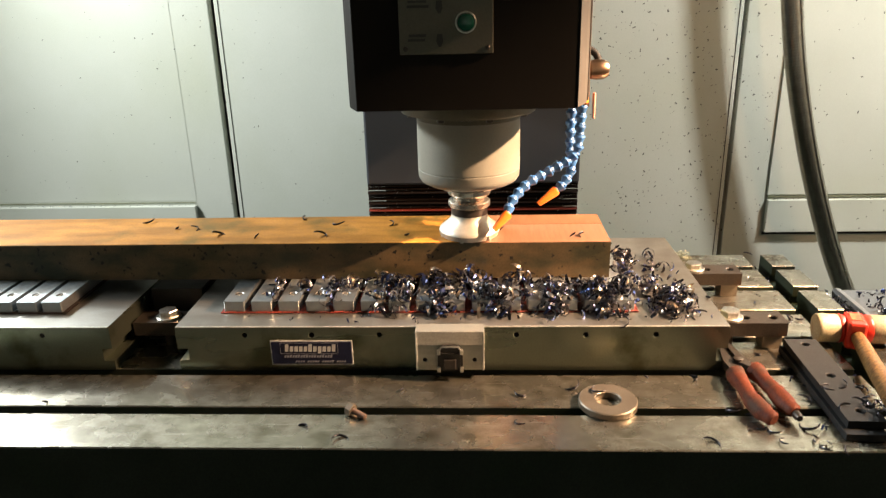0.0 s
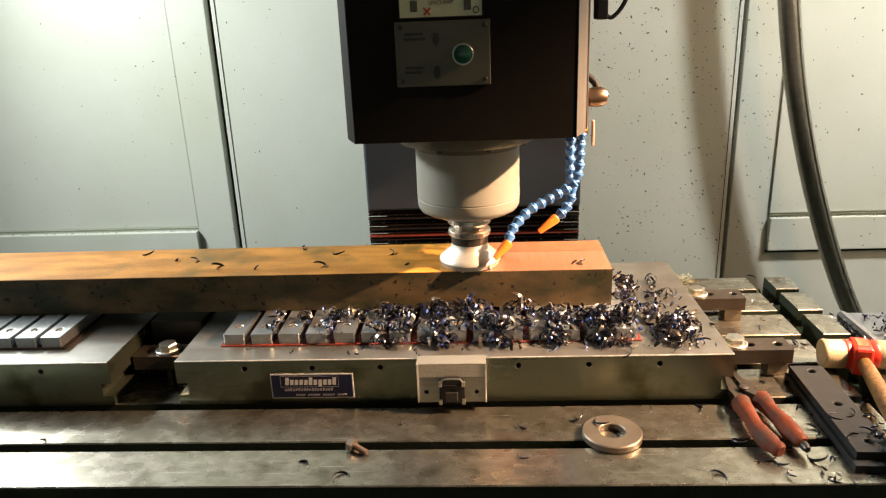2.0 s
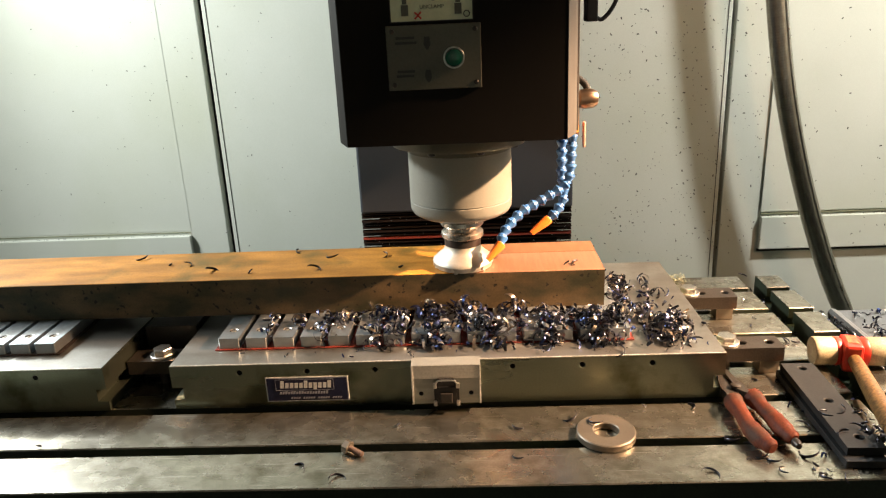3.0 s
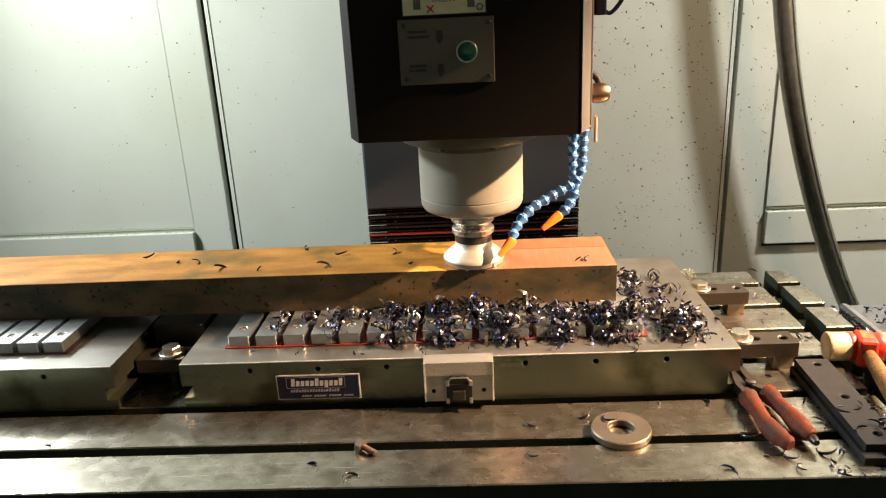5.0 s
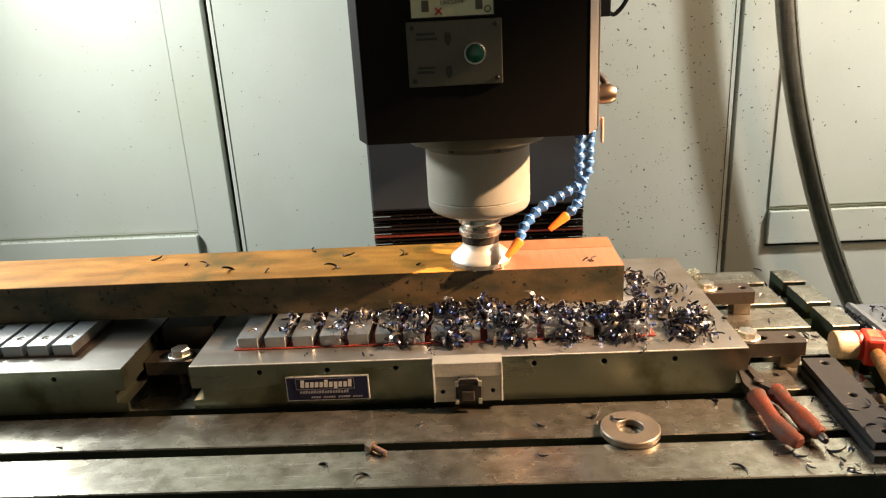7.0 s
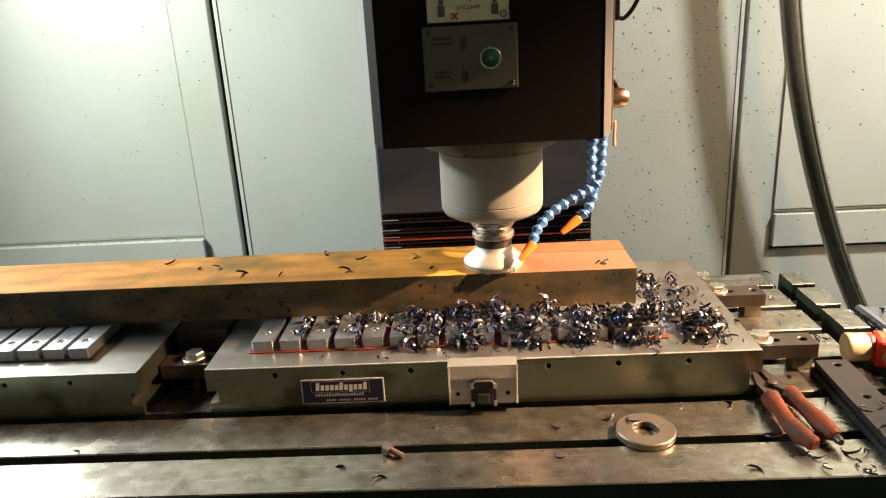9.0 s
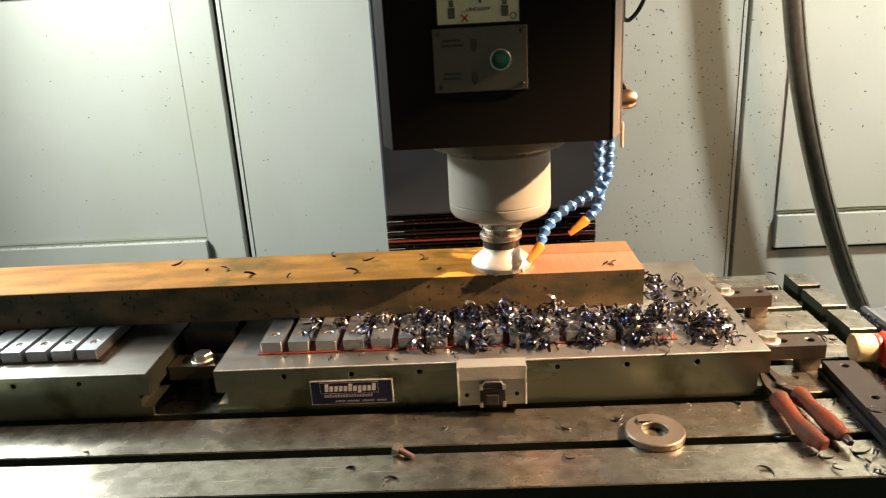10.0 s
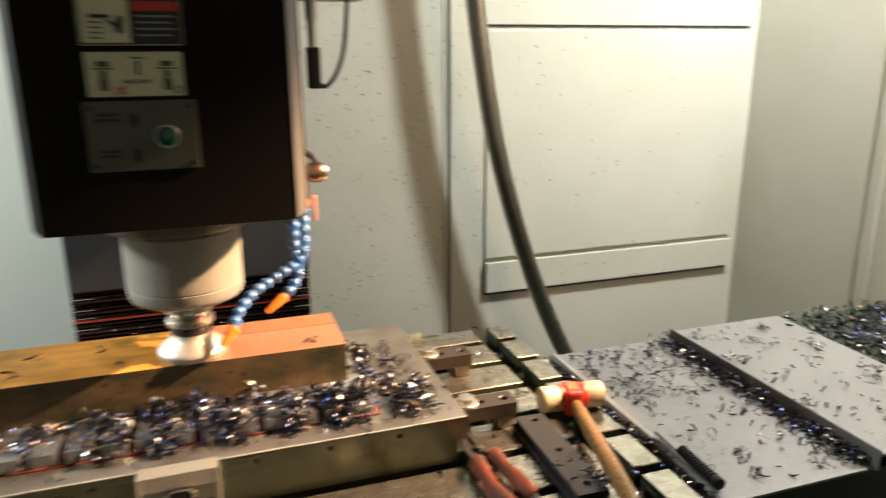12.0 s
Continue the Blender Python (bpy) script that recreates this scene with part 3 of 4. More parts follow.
valve = thing("coolant_valve", "plated ball valve with faded salmon lever on the head", "valve")
part("ball_knob", lathe(B(), [(0, -0.022), (0.0070, -0.022), (0.0070, -0.010), (0.0105, -0.008), (0.0115, -0.002), (0.0110, 0.006), (0.0085, 0.011), (0.004, 0.0125), (0, 0.0125)], 28, pose(0.4700 + FX, 0.15, 0.3040, 0, 90)), BRASS, valve)
lever = B()
box(lever, 0.4655 + FX, 0.147, 0.2480, 0.4687 + FX, 0.1535, 0.2780, 0.0012)
part("lever", lever, LEVER, valve, "faded salmon lever")
part("feed_hose", sweep(B(), smooth_path([(0.4500 + FX, 0.16, 0.328), (0.460 + FX, 0.16, 0.3265), (0.469 + FX, 0.158, 0.319), (0.4725 + FX, 0.155, 0.308)], 8), 0.0042, 12), RUBBER, valve, "black feed hose")
part("stem", lathe(B(), [(0.006, 0.262), (0.006, 0.304), (0, 0.304)], 16, Matrix.Translation((0.4560 + FX, 0.152, 0))), BRASS, valve)

switch = thing("limit_switch", "black limit switch with a looped cable on the column", "limit switch")
part("switch_body", box(B(), 0.5135 + FX, 0.440, 0.3800, 0.5300 + FX, 0.475, 0.4400, 0.002), RUBBER, switch)
part("stem", lathe(B(), [(0.0065, 0.4402), (0.0065, 0.4780), (0.009, 0.4780), (0.009, 0.5098), (0, 0.5098)], 20, Matrix.Translation((0.5220 + FX, 0.457, 0))), TOOL, switch, "bare metal stem")
part("bracket", box(B(), 0.4460 + FX, 0.40, 0.5100, 0.6130 + FX, 0.56, 0.62, 0.003), COLUMN, switch)
part("cable", sweep(B(), smooth_path([(0.5300 + FX, 0.457, 0.3850), (0.5400 + FX, 0.457, 0.3830), (0.5560 + FX, 0.457, 0.4020), (0.5690 + FX, 0.457, 0.4400), (0.5770 + FX, 0.457, 0.5110)], 8), 0.0032, 10), RUBBER, switch)

# Dark box along the wall with a small plug hanging below.
tray = thing("dark_wall_box", "dark box with a plug on the enclosure wall", "cable tray")
part("tray_body", box(B(), -0.155 + FX, 1.02, 0.572, 0.060 + FX, WY - 0.001, 0.640, 0.003), CAST, tray)
part("plug", box(B(), -0.031 + FX, 1.06, 0.553, -0.013 + FX, 1.078, 0.5718, 0.001), RUBBER, tray)
part("stud", lathe(B(), [(0, 0.558), (0.003, 0.558), (0.003, 0.5716), (0, 0.5716)], 12, Matrix.Translation((-0.037 + FX, 1.066, 0))), BOLT, tray, "bright stud")

hose = thing("braided_hose", "thick braided metal hose hanging before the wall", "hose")
hp = smooth_path([(0.9551 + FX, 0.985, 1.4801), (0.9581 + FX, 0.985, 0.8500), (0.9771 + FX, 0.985, 0.5800), (1.0071 + FX, 0.985, 0.3700), (1.0432 + FX, 0.985, 0.1901), (1.0992 + FX, 0.985, -0.0050), (1.1671 + FX, 0.985, -0.1901), (1.2432 + FX, 0.985, -0.3550), (1.3602 + FX, 0.985, -0.5600), (1.4602 + FX, 0.985, -0.7148)], 190)
length = 0.0
radii = []
for a, c in zip(hp, hp[1:] + hp[-1:]):
    radii.append(0.0228 + 0.0001 * math.sin(length / 0.0062 * 2 * math.pi))
    length += (c - a).length
part("braid", sweep(B(), [p + Vector((0.005, 0.0, 0.0)) for p in hp], radii, 24), HOSE, hose)
# Thin bright tube that paints the lengthwise highlight on the hose.
part("seam_strip", sweep(B(), [p + Vector((0.0165, -0.0202, 0.0)) for p in hp[::20]], 0.0028, 8), BOLT, hose, "bright strip built for the hose highlight")

# ---- machine table ----
TXL, TXR = -1.05, 0.7370
table = thing("machine_table", "long ground steel milling table with T-slots", "machine table")
SLOTS = (-0.0812, -0.0040, 0.0720, 0.1470, 0.2225, 0.2985)


def table_profile(deep):
    c = 0.0011
    pts = [(-0.1453, deep), (-0.1453, -c), (-0.1453 + c, 0)]
    for s in SLOTS:
        h, t = 0.0068, 0.0125
        pts += [(s - h - c, 0), (s - h, -c), (s - h, -0.015), (s - t, -0.015), (s - t, -0.027), (s + t, -0.027), (s + t, -0.015), (s + h, -0.015), (s + h, -c), (s + h + c, 0)]
    return pts + [(0.3530 - c, 0), (0.3530, -c), (0.3530, deep)]


def table_piece(name, x0, x1, deep=-0.062):
    bm = prism(B(), table_profile(deep), x1 - x0, lambda u, v, w: Vector((x0 + w, u, v)), mat=0)
    for f in bm.faces:
        f.normal_update()
        c = f.calc_center_median()
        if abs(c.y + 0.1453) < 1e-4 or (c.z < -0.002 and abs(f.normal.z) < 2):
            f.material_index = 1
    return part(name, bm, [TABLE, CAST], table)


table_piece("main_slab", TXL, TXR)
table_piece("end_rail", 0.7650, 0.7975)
part("coolant_channel", box(B(), TXR + 0.0002, -0.1440, -0.062, 0.7648, 0.3520, -0.030), CAST, table, "dark coolant channel")
part("table_base", box(B(), TXL, -0.138, -0.125, 0.7960, 0.346, -0.0625), CAST, table)
saddle = thing("saddle", "dark oily machine saddle below the table", "saddle", "", "structure")
part("saddle_body", box(B(), -0.9, -0.120, -0.7515, 0.75, 0.33, -0.126, 0.004), CAST, saddle)

# way covers beside the table
cover = thing("way_cover", "grey sheet metal way covers strewn with swarf", "way cover")
lipped = B()
prism(lipped, [(0.8220, -0.020), (0.8205, -0.010), (0.8240, -0.0055), (0.8300, -0.0065), (0.8340, -0.0090), (1.0270, -0.0090), (1.0270, -0.012), (0.8260, -0.0120), (0.8245, -0.020)], 0.386, lambda u, v, w: Vector((u, -0.150 + w, v)))
part("near_sheet", lipped, COVER, cover)
part("middle_sheet", prism(B(), [(1.0230, -0.012), (1.0230, 0.0125), (1.0240, 0.0135), (1.0262, 0.0115), (1.0275, 0.0080), (1.2330, 0.0080), (1.2330, 0.005), (1.0260, 0.0050), (1.0260, -0.012)], 0.377, lambda u, v, w: Vector((u, -0.153 + w, v))), COVER, cover)
part("far_sheet", prism(B(), [(1.2280, -0.030), (1.2280, -0.0120), (1.2300, -0.0100), (1.888, -0.0100), (1.888, -0.013), (1.2320, -0.0130), (1.2320, -0.030)], 0.398, lambda u, v, w: Vector((u, -0.156 + w, v))), CAST, cover)
part("front_skirt", box(B(), 0.8260, -0.148, -0.14, 1.888, -0.1465, -0.0122), CAST, cover)
part("back_skirt", box(B(), 0.8260, 0.2320, -0.14, 1.888, 0.2335, -0.0122), CAST, cover)
part("bed_way", box(B(), 0.80, -0.120, -0.7515, 1.885, 0.210, -0.141), CAST, cover)


# ---- magnetic chucks ----
def chuck(x0, label, seg_x, with_plate):
    c = thing("magnetic_chuck", label, "magnetic chuck", "magnetic chucks", at=(x0, 0, 0))
    b = 0.0007
    pts = [(0, 0), (0, 0.0115), (0.0117, 0.0127), (0.0117, 0.0266), (0, 0.0266), (0, 0.053 - b), (b, 0.053), (0.6 - b, 0.053), (0.6, 0.053 - b), (0.6, 0.0266), (0.5883, 0.0266), (0.5883, 0.0115), (0.6, 0.0115), (0.6, 0)]
    holes = [(0.0770 + 0.0743 * k, 0.0428, 0.0037) for k in range(7) if k != 3]
    body = prism(B(), pts[::-1], 0.2840, lambda u, v, w: Vector((u, w, v)), holes, 0.012, 0, 2)
    # Top faces get the lighter steel, the sides keep the dim green one.
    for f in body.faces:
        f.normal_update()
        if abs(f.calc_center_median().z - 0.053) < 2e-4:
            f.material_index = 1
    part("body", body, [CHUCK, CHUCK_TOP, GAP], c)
    # Thin bright strip that paints the highlight along the front edge.
    part("worn_edge", box(B(), 0.0010, -0.0003, 0.0519, 0.5990, 0.0010, 0.0533, 0.0003), BRIGHT, c, "bright front edge with its highlight painted on")
    part("seal", box(B(), seg_x[0] - 0.0040, 0.0340, 0.0531, seg_x[-1] + 0.0280, 0.2500, 0.0546, 0.0005), SEAL if with_plate else SEAL_OLD, c, "red sealing compound strip" if with_plate else "dark dirty sealing strip")
    holed = B()
    prism(holed, [(0.0008, 0), (0.0227, 0), (0.0235, 0.0008), (0.0235, 0.2090), (0, 0.2090), (0, 0.0008)], 0.0124, lambda u, v, w: Vector((u, v, 0.0124 - w)), [(0.0118, 0.022, 0.0052), (0.0118, 0.100, 0.0052)], 0.004, 0, 1)
    first = screw = None
    for s in seg_x:
        if first is None:
            first = part("pole_segment", holed, [POLE, DARKSTEEL], c)
            ob = first
        else:
            ob = new("pole_segment", first.data)
            ob.parent = c
        ob.location = (s, 0.0365, 0.0546)
        if screw is None:
            screw = part("screw", lathe(B(), [(0.0041, 0.0086), (0.0041, 0.0106), (0.0036, 0.0112), (0.0021, 0.0112), (0.0019, 0.0094), (0, 0.0094)], 14, Matrix.Translation((0.0118, 0.022, 0))), BOLT, ob, "bright socket screw")
        else:
            more = new("screw", screw.data)
            more.parent = ob
    if with_plate:
        box_ = B()
        prism(box_, [(0.2665, 0.0105), (0.3395, 0.0105), (0.3395, 0.0563), (0.2665, 0.0563)][::-1], 0.0178, lambda u, v, w: Vector((u, -0.018 + w, v)), [(0.2760, 0.0225, 0.0030), (0.3290, 0.0225, 0.0030)], 0.006, 0, 1)
        socket_box = part("connector_box", box_, [CONNECTOR, GAP], c, "bright milled connector block")
        # Edge strips and upper band are lighter: the light they catch is painted in.
        for xx, x1, z0, z1 in ((0.2665, 0.2683, 0.0105, 0.0563), (0.3377, 0.3395, 0.0105, 0.0563)):
            part("side_edge", box(B(), xx, -0.0196, z0, x1, -0.0181, z1, 0.0004), BRIGHT, socket_box)
        part("top_edge", box(B(), 0.2685, -0.0192, 0.0405, 0.3375, -0.0181, 0.0563, 0.0005), BRUSHED, socket_box)
        sock = B()
        prism(sock, [(0.2900, 0.0118), (0.3165, 0.0118), (0.3165, 0.0345), (0.3110, 0.0415), (0.2955, 0.0415), (0.2900, 0.0345)][::-1], 0.0035, lambda u, v, w: Vector((u, -0.0225 + w, v)))
        socket_ = part("socket", sock, RUBBER, socket_box, "black connector socket")
        part("latch", box(B(), 0.2965, -0.0262, 0.0150, 0.3095, -0.0227, 0.0262, 0.0010), BLACKOX, socket_)
        part("shroud", prism(B(), [(0.2925, 0.0135), (0.3140, 0.0135), (0.3140, 0.0330), (0.2925, 0.0330)][::-1], 0.0015, lambda u, v, w: Vector((u, -0.0242 + w, v))), RUBBER, socket_)
        for xx, zz in ((0.2893, 0.0318), (0.3135, 0.0318), (0.2893, 0.0110), (0.3135, 0.0110)):
            part("clip", box(B(), xx, -0.0255, zz, xx + 0.0037, -0.0227, zz + 0.0062, 0.0007), BOLT, socket_)
        part("bail", sweep(B(), smooth_path([(0.2905, -0.0245, 0.0355), (0.2935, -0.0250, 0.0395), (0.2955, -0.0250, 0.0412), (0.3110, -0.0250, 0.0412), (0.3130, -0.0250, 0.0395), (0.3160, -0.0245, 0.0355)], 2), 0.0009, 6), BOLT, socket_)
        name_plate = part("name_plate", box(B(), 0.1045, -0.0012, 0.0072, 0.1955, -0.0002, 0.0368, 0.0003), SILVER_INK, c, "navy name plate with a silver border")
        part("field", box(B(), 0.1058, -0.0018, 0.0085, 0.1942, -0.0013, 0.0355), NAVY, name_plate)
        strokes = [(0.1205 + 0.0052 * q, 0.1243 + 0.0052 * q, 0.0238 - (0.0018 if q == 7 else 0), 0.0326 if q in (0, 5, 10) else 0.0300, SILVER_INK) for q in range(11)]
        strokes += [(0.1190 + 0.0030 * q, 0.1211 + 0.0030 * q, 0.0165, 0.0192 + 0.0004 * (q % 3), PRINT_DIM) for q in range(18)]
        strokes += [(0.1310 + 0.0027 * q, 0.1329 + 0.0027 * q, 0.0106, 0.0126, PRINT_DIM) for q in range(21) if q % 6 != 4]
        for a0, a1, z0, z1, mt in strokes:
            bar = B()
            prism(bar, [(a0, z0), (a1, z0), (a1 + 0.0008, z1), (a0 + 0.0008, z1)][::-1], 0.0004, lambda u, v, w: Vector((u, -0.0022 + w, v)))
            part("print_bar", bar, mt, name_plate)
        for a0, a1, z0, z1 in ((0.1155, 0.1795, 0.0212, 0.0215), (0.1155, 0.1795, 0.0341, 0.0344), (0.1155, 0.1158, 0.0215, 0.0341), (0.1792, 0.1795, 0.0215, 0.0341)):
            part("frame_line", box(B(), a0, -0.0021, z0, a1, -0.0018, z1), PRINT_DIM, name_plate)
    return c


chuck(0.0, "ground steel magnetic chuck covered with swarf", [0.0445 + 0.0313 * k for k in range(15)], True)
chuck(-0.6745, "ground steel magnetic chuck with bare pole segments", [0.0600 + 0.0297 * k for k in range(16)], False)


# ---- steel bar being milled ----
bar = B()
XC, XR, XL = 0.318, 0.4890, -1.00
Y0, Y1, YM, ZB, ZT, ZM = 0.1027, 0.2075, 0.1690, 0.0671, 0.1130, 0.1125
e = 0.0006


def quad(bm, pts, mat):
    bm.faces.new([bm.verts.new(p) for p in pts]).material_index = mat


cut = B()
quad(bar, [(XL, Y0, ZB), (XR, Y0, ZB), (XR, Y0, ZM - e), (XC, Y0, ZM - e), (XC, Y0, ZT - e), (XL, Y0, ZT - e)], 1)
quad(bar, [(XL, Y0, ZT - e), (XC, Y0, ZT - e), (XC, Y0 + e, ZT), (XL, Y0 + e, ZT)], 0)
quad(cut, [(XC, Y0, ZM - e), (XR, Y0, ZM - e), (XR, Y0 + e, ZM), (XC, Y0 + e, ZM)], 2)
quad(bar, [(XL, Y0 + e, ZT), (XC, Y0 + e, ZT), (XC, YM, ZT), (XC, Y1, ZT), (XL, Y1, ZT)], 0)
quad(cut, [(XC, YM, ZT), (XR, YM, ZT), (XR, Y1, ZT), (XC, Y1, ZT)], 3)
quad(cut, [(XC, Y0 + e, ZM), (XR, Y0 + e, ZM), (XR, YM, ZM), (XC, YM, ZM)], 2)
quad(cut, [(XC, YM, ZM), (XR, YM, ZM), (XR, YM, ZT), (XC, YM, ZT)], 2)
quad(cut, [(XC, Y0, ZM - e), (XC, Y0 + e, ZM), (XC, YM, ZM), (XC, YM, ZT), (XC, Y0 + e, ZT), (XC, Y0, ZT - e)], 2)
quad(bar, [(XR, Y0, ZB), (XR, Y1, ZB), (XR, Y1, ZT), (XR, YM, ZT), (XR, YM, ZM), (XR, Y0 + e, ZM), (XR, Y0, ZM - e)], 1)
quad(bar, [(XL, Y1, ZB), (XL, Y1, ZT), (XR, Y1, ZT), (XR, Y1, ZB)], 1)
quad(bar, [(XL, Y0, ZB), (XL, Y0, ZT - e), (XL, Y0 + e, ZT), (XL, Y1, ZT), (XL, Y1, ZB)], 1)
quad(bar, [(XL, Y0, ZB), (XL, Y1, ZB), (XR, Y1, ZB), (XR, Y0, ZB)], 1)
stock = thing("steel_bar", "long rusty steel bar half milled bright on the chucks", "steel bar")
for bm in (bar, cut):
    bmesh.ops.remove_doubles(bm, verts=bm.verts[:], dist=1e-5)
part("bar_body", bar, [RUST, SCALE], stock)
part("milled_face", cut, [RUST, SCALE, MILLED, MILLED_DULL], stock, "freshly milled coppery bright face")


# ---- clamps, bolts and tools ----
def hex_bolt(name, x, y, z, label):
    bolt = thing(name, label, "bolt", "clamp bolts", at=(x, y, z))
    part("washer", lathe(B(), [(0.0145, 0), (0.0145, 0.0022), (0.0138, 0.0028), (0.0, 0.0028)], 32), BOLT, bolt)
    hx = B()
    lathe(hx, [(0.0105, 0.0028), (0.0108, 0.0034), (0.0108, 0.0085), (0.0100, 0.0096), (0.0, 0.0098)], 6)
    for f in hx.faces:
        f.smooth = False
    part("hex_head", hx, BOLT, bolt)
    return bolt


def clamp(x0, x1, y0, y1, label, holes, step):
    c = thing("strap_clamp", label, "clamp", "clamps", at=(x0, y0, 0))
    w, d = x1 - x0, y1 - y0
    part("strap", prism(B(), [(0.0007, 0), (w - 0.0007, 0), (w, 0.0007), (w, d - 0.0007), (w - 0.0007, d), (0.0007, d), (0, d - 0.0007), (0, 0.0007)], 0.0165, lambda u, v, ww: Vector((u, v, 0.0350 - ww)), [(h, d / 2, 0.0058) for h in holes], 0.014, 0, 1), [DARKSTEEL, GAP], c)
    if step:
        part("step_block", box(B(), w - 0.024, d * 0.2, 0.0002, w - 0.002, d * 0.85, 0.0184, 0.0006), WASHER, c, "brownish step block")
    part("stud", lathe(B(), [(0.0058, -0.0148), (0.0058, 0.0180), (0, 0.0180)], 16, Matrix.Translation((0.0165 if step else w / 2, d / 2, 0))), DARKSTEEL, c)
    return c


clamp(0.6035, 0.6800, 0.0430, 0.0735, "dark steel strap clamp beside the chuck", (0.0335, 0.0640), True)
clamp(0.6035, 0.6790, 0.1900, 0.2225, "dark steel strap clamp beside the chuck", (0.0335, 0.0640), True)
clamp(-0.0720, -0.0025, 0.0480, 0.0800, "dark steel strap clamp between the chucks", (), False)
hex_bolt("hex_bolt", 0.6195, 0.0585, 0.0352, "worn zinc plated bolt and washer on a clamp")
hex_bolt("hex_bolt", 0.6195, 0.2065, 0.0352, "worn zinc plated bolt and washer on a clamp")
hex_bolt("hex_bolt", -0.0345, 0.0640, 0.0352, "zinc plated bolt and washer between the chucks")

flat = thing("flat_bar", "blackened flat steel bar with drilled holes", "flat bar", at=(0.6760, 0.0420, 0.0))
flat.rotation_euler = (0, 0, radians(-2.0))
part("lower_bar", box(B(), -0.0040, -0.1720, 0.0002, 0.0330, 0.0, 0.0078, 0.0006), PLATE, flat)
part("upper_bar", prism(B(), [(0, 0), (0, -0.1630), (0.0345, -0.1630), (0.0345, 0)], 0.0078, lambda u, v, w: Vector((u, v, 0.0160 - w)), [(0.0190, -0.0120, 0.0050), (0.0180, -0.0800, 0.0050), (0.0180, -0.1450, 0.0050)], 0.007, 0, 1), [PLATE, GAP], flat)

ham = thing("mallet", "red soft-face mallet with cream faces and wooden handle", "mallet")
HC = Vector((0.7505, 0.0230, 0.0215))
turn = Matrix.Translation(HC) @ Matrix.Rotation(radians(-5), 4, "Z") @ Matrix.Rotation(radians(90), 4, "Y")
part("head_body", lathe(B(), [(0, -0.0190), (0.0180, -0.0190), (0.0186, -0.0165), (0.0170, -0.0120), (0.0150, -0.0060), (0.0150, 0.0060), (0.0170, 0.0120), (0.0186, 0.0165), (0.0180, 0.0190), (0, 0.0190)], 36, turn), RED_PAINT, ham, "red painted head")
boss = B()
box(boss, -0.0115, -0.0250, -0.0185, 0.0115, 0.0130, 0.0185, 0.004)
part("socket", boss, RED_PAINT, ham).matrix_basis = Matrix.Translation(HC) @ Matrix.Rotation(radians(-14), 4, "Z")
part("eye", box(B(), -0.0065, -0.016, 0.0186, 0.0065, 0.006, 0.0192, 0.0004), WOOD, ham, "wooden handle end").matrix_basis = Matrix.Translation(HC) @ Matrix.Rotation(radians(-14), 4, "Z")
for s in (-1, 1):
    part("face", lathe(B(), [(0, s * 0.0192), (0.0172, s * 0.0192), (0.0182, s * 0.0210), (0.0184, s * 0.0410), (0.0182, s * 0.0438), (0.0174, s * 0.0448), (0, s * 0.0450)], 36, turn), CREAM, ham, "battered cream nylon face")
hpts = smooth_path([(0.7470, 0.0080, 0.0215), (0.7415, -0.0150, 0.0230), (0.7240, -0.0800, 0.0260), (0.7060, -0.1480, 0.0300), (0.6900, -0.2100, 0.0330), (0.6800, -0.2500, 0.0350), (0.6690, -0.2960, 0.0360)], 8)
n = len(hpts)
part("handle", sweep(B(), hpts, [0.0070 + 0.0032 * min(1, max(0, (i / n - 0.05) / 0.5)) + 0.0010 * math.sin(i / n * 5) for i in range(n)], 18, squash=0.85), WOOD, ham, "varnished wooden handle")

ham.matrix_basis = Matrix.Translation((0.7620, 0.0650, 0.0172)) @ Matrix.Scale(0.9, 4) @ Matrix.Translation(-HC)

pl = thing("pliers", "worn red-handled combination pliers", "pliers")
GRIP = [0.90 * (0.0078, 0.0098, 0.0112, 0.0112, 0.0102, 0.0092, 0.0086, 0.0085, 0.0088, 0.0094, 0.0100, 0.0104, 0.0103, 0.0096, 0.0084, 0.0058)[min(15, round(i / 2))] for i in range(31)]
part("grip", sweep(B(), smooth_path([(0.6010, -0.0230, 0.012), (0.5990, -0.0330, 0.012), (0.5990, -0.0540, 0.0125), (0.5985, -0.0780, 0.012), (0.6020, -0.0960, 0.011), (0.6080, -0.1120, 0.0105)], 6), GRIP, 18, squash=0.8), RED_GRIP, pl, "red grip")
part("grip", sweep(B(), smooth_path([(0.6190, -0.0170, 0.012), (0.6222, -0.0260, 0.012), (0.6235, -0.0440, 0.0125), (0.6268, -0.0630, 0.012), (0.6290, -0.0820, 0.011), (0.6325, -0.0985, 0.0105)], 6), GRIP, 18, squash=0.8), RED_GRIP, pl, "red grip")
for flip in (0, 1):
    jaw = B()
    o = [(0.6062, 0.0285), (0.6008, 0.0278), (0.5962, 0.0060), (0.5945, -0.0060), (0.5962, -0.0180), (0.5945, -0.0260), (0.6060, -0.0280), (0.6110, -0.0130), (0.6098, 0.0000)] if not flip else [(0.6068, 0.0285), (0.6115, 0.0276), (0.6150, 0.0080), (0.6172, -0.0040), (0.6190, -0.0120), (0.6250, -0.0190), (0.6160, -0.0240), (0.6080, -0.0140), (0.6078, 0.0000)]
    prism(jaw, o, 0.0095, lambda u, v, w, f=flip: Vector((u, v, 0.0052 + 0.0032 * f + w)))
    part("jaw", jaw, DARKSTEEL, pl)
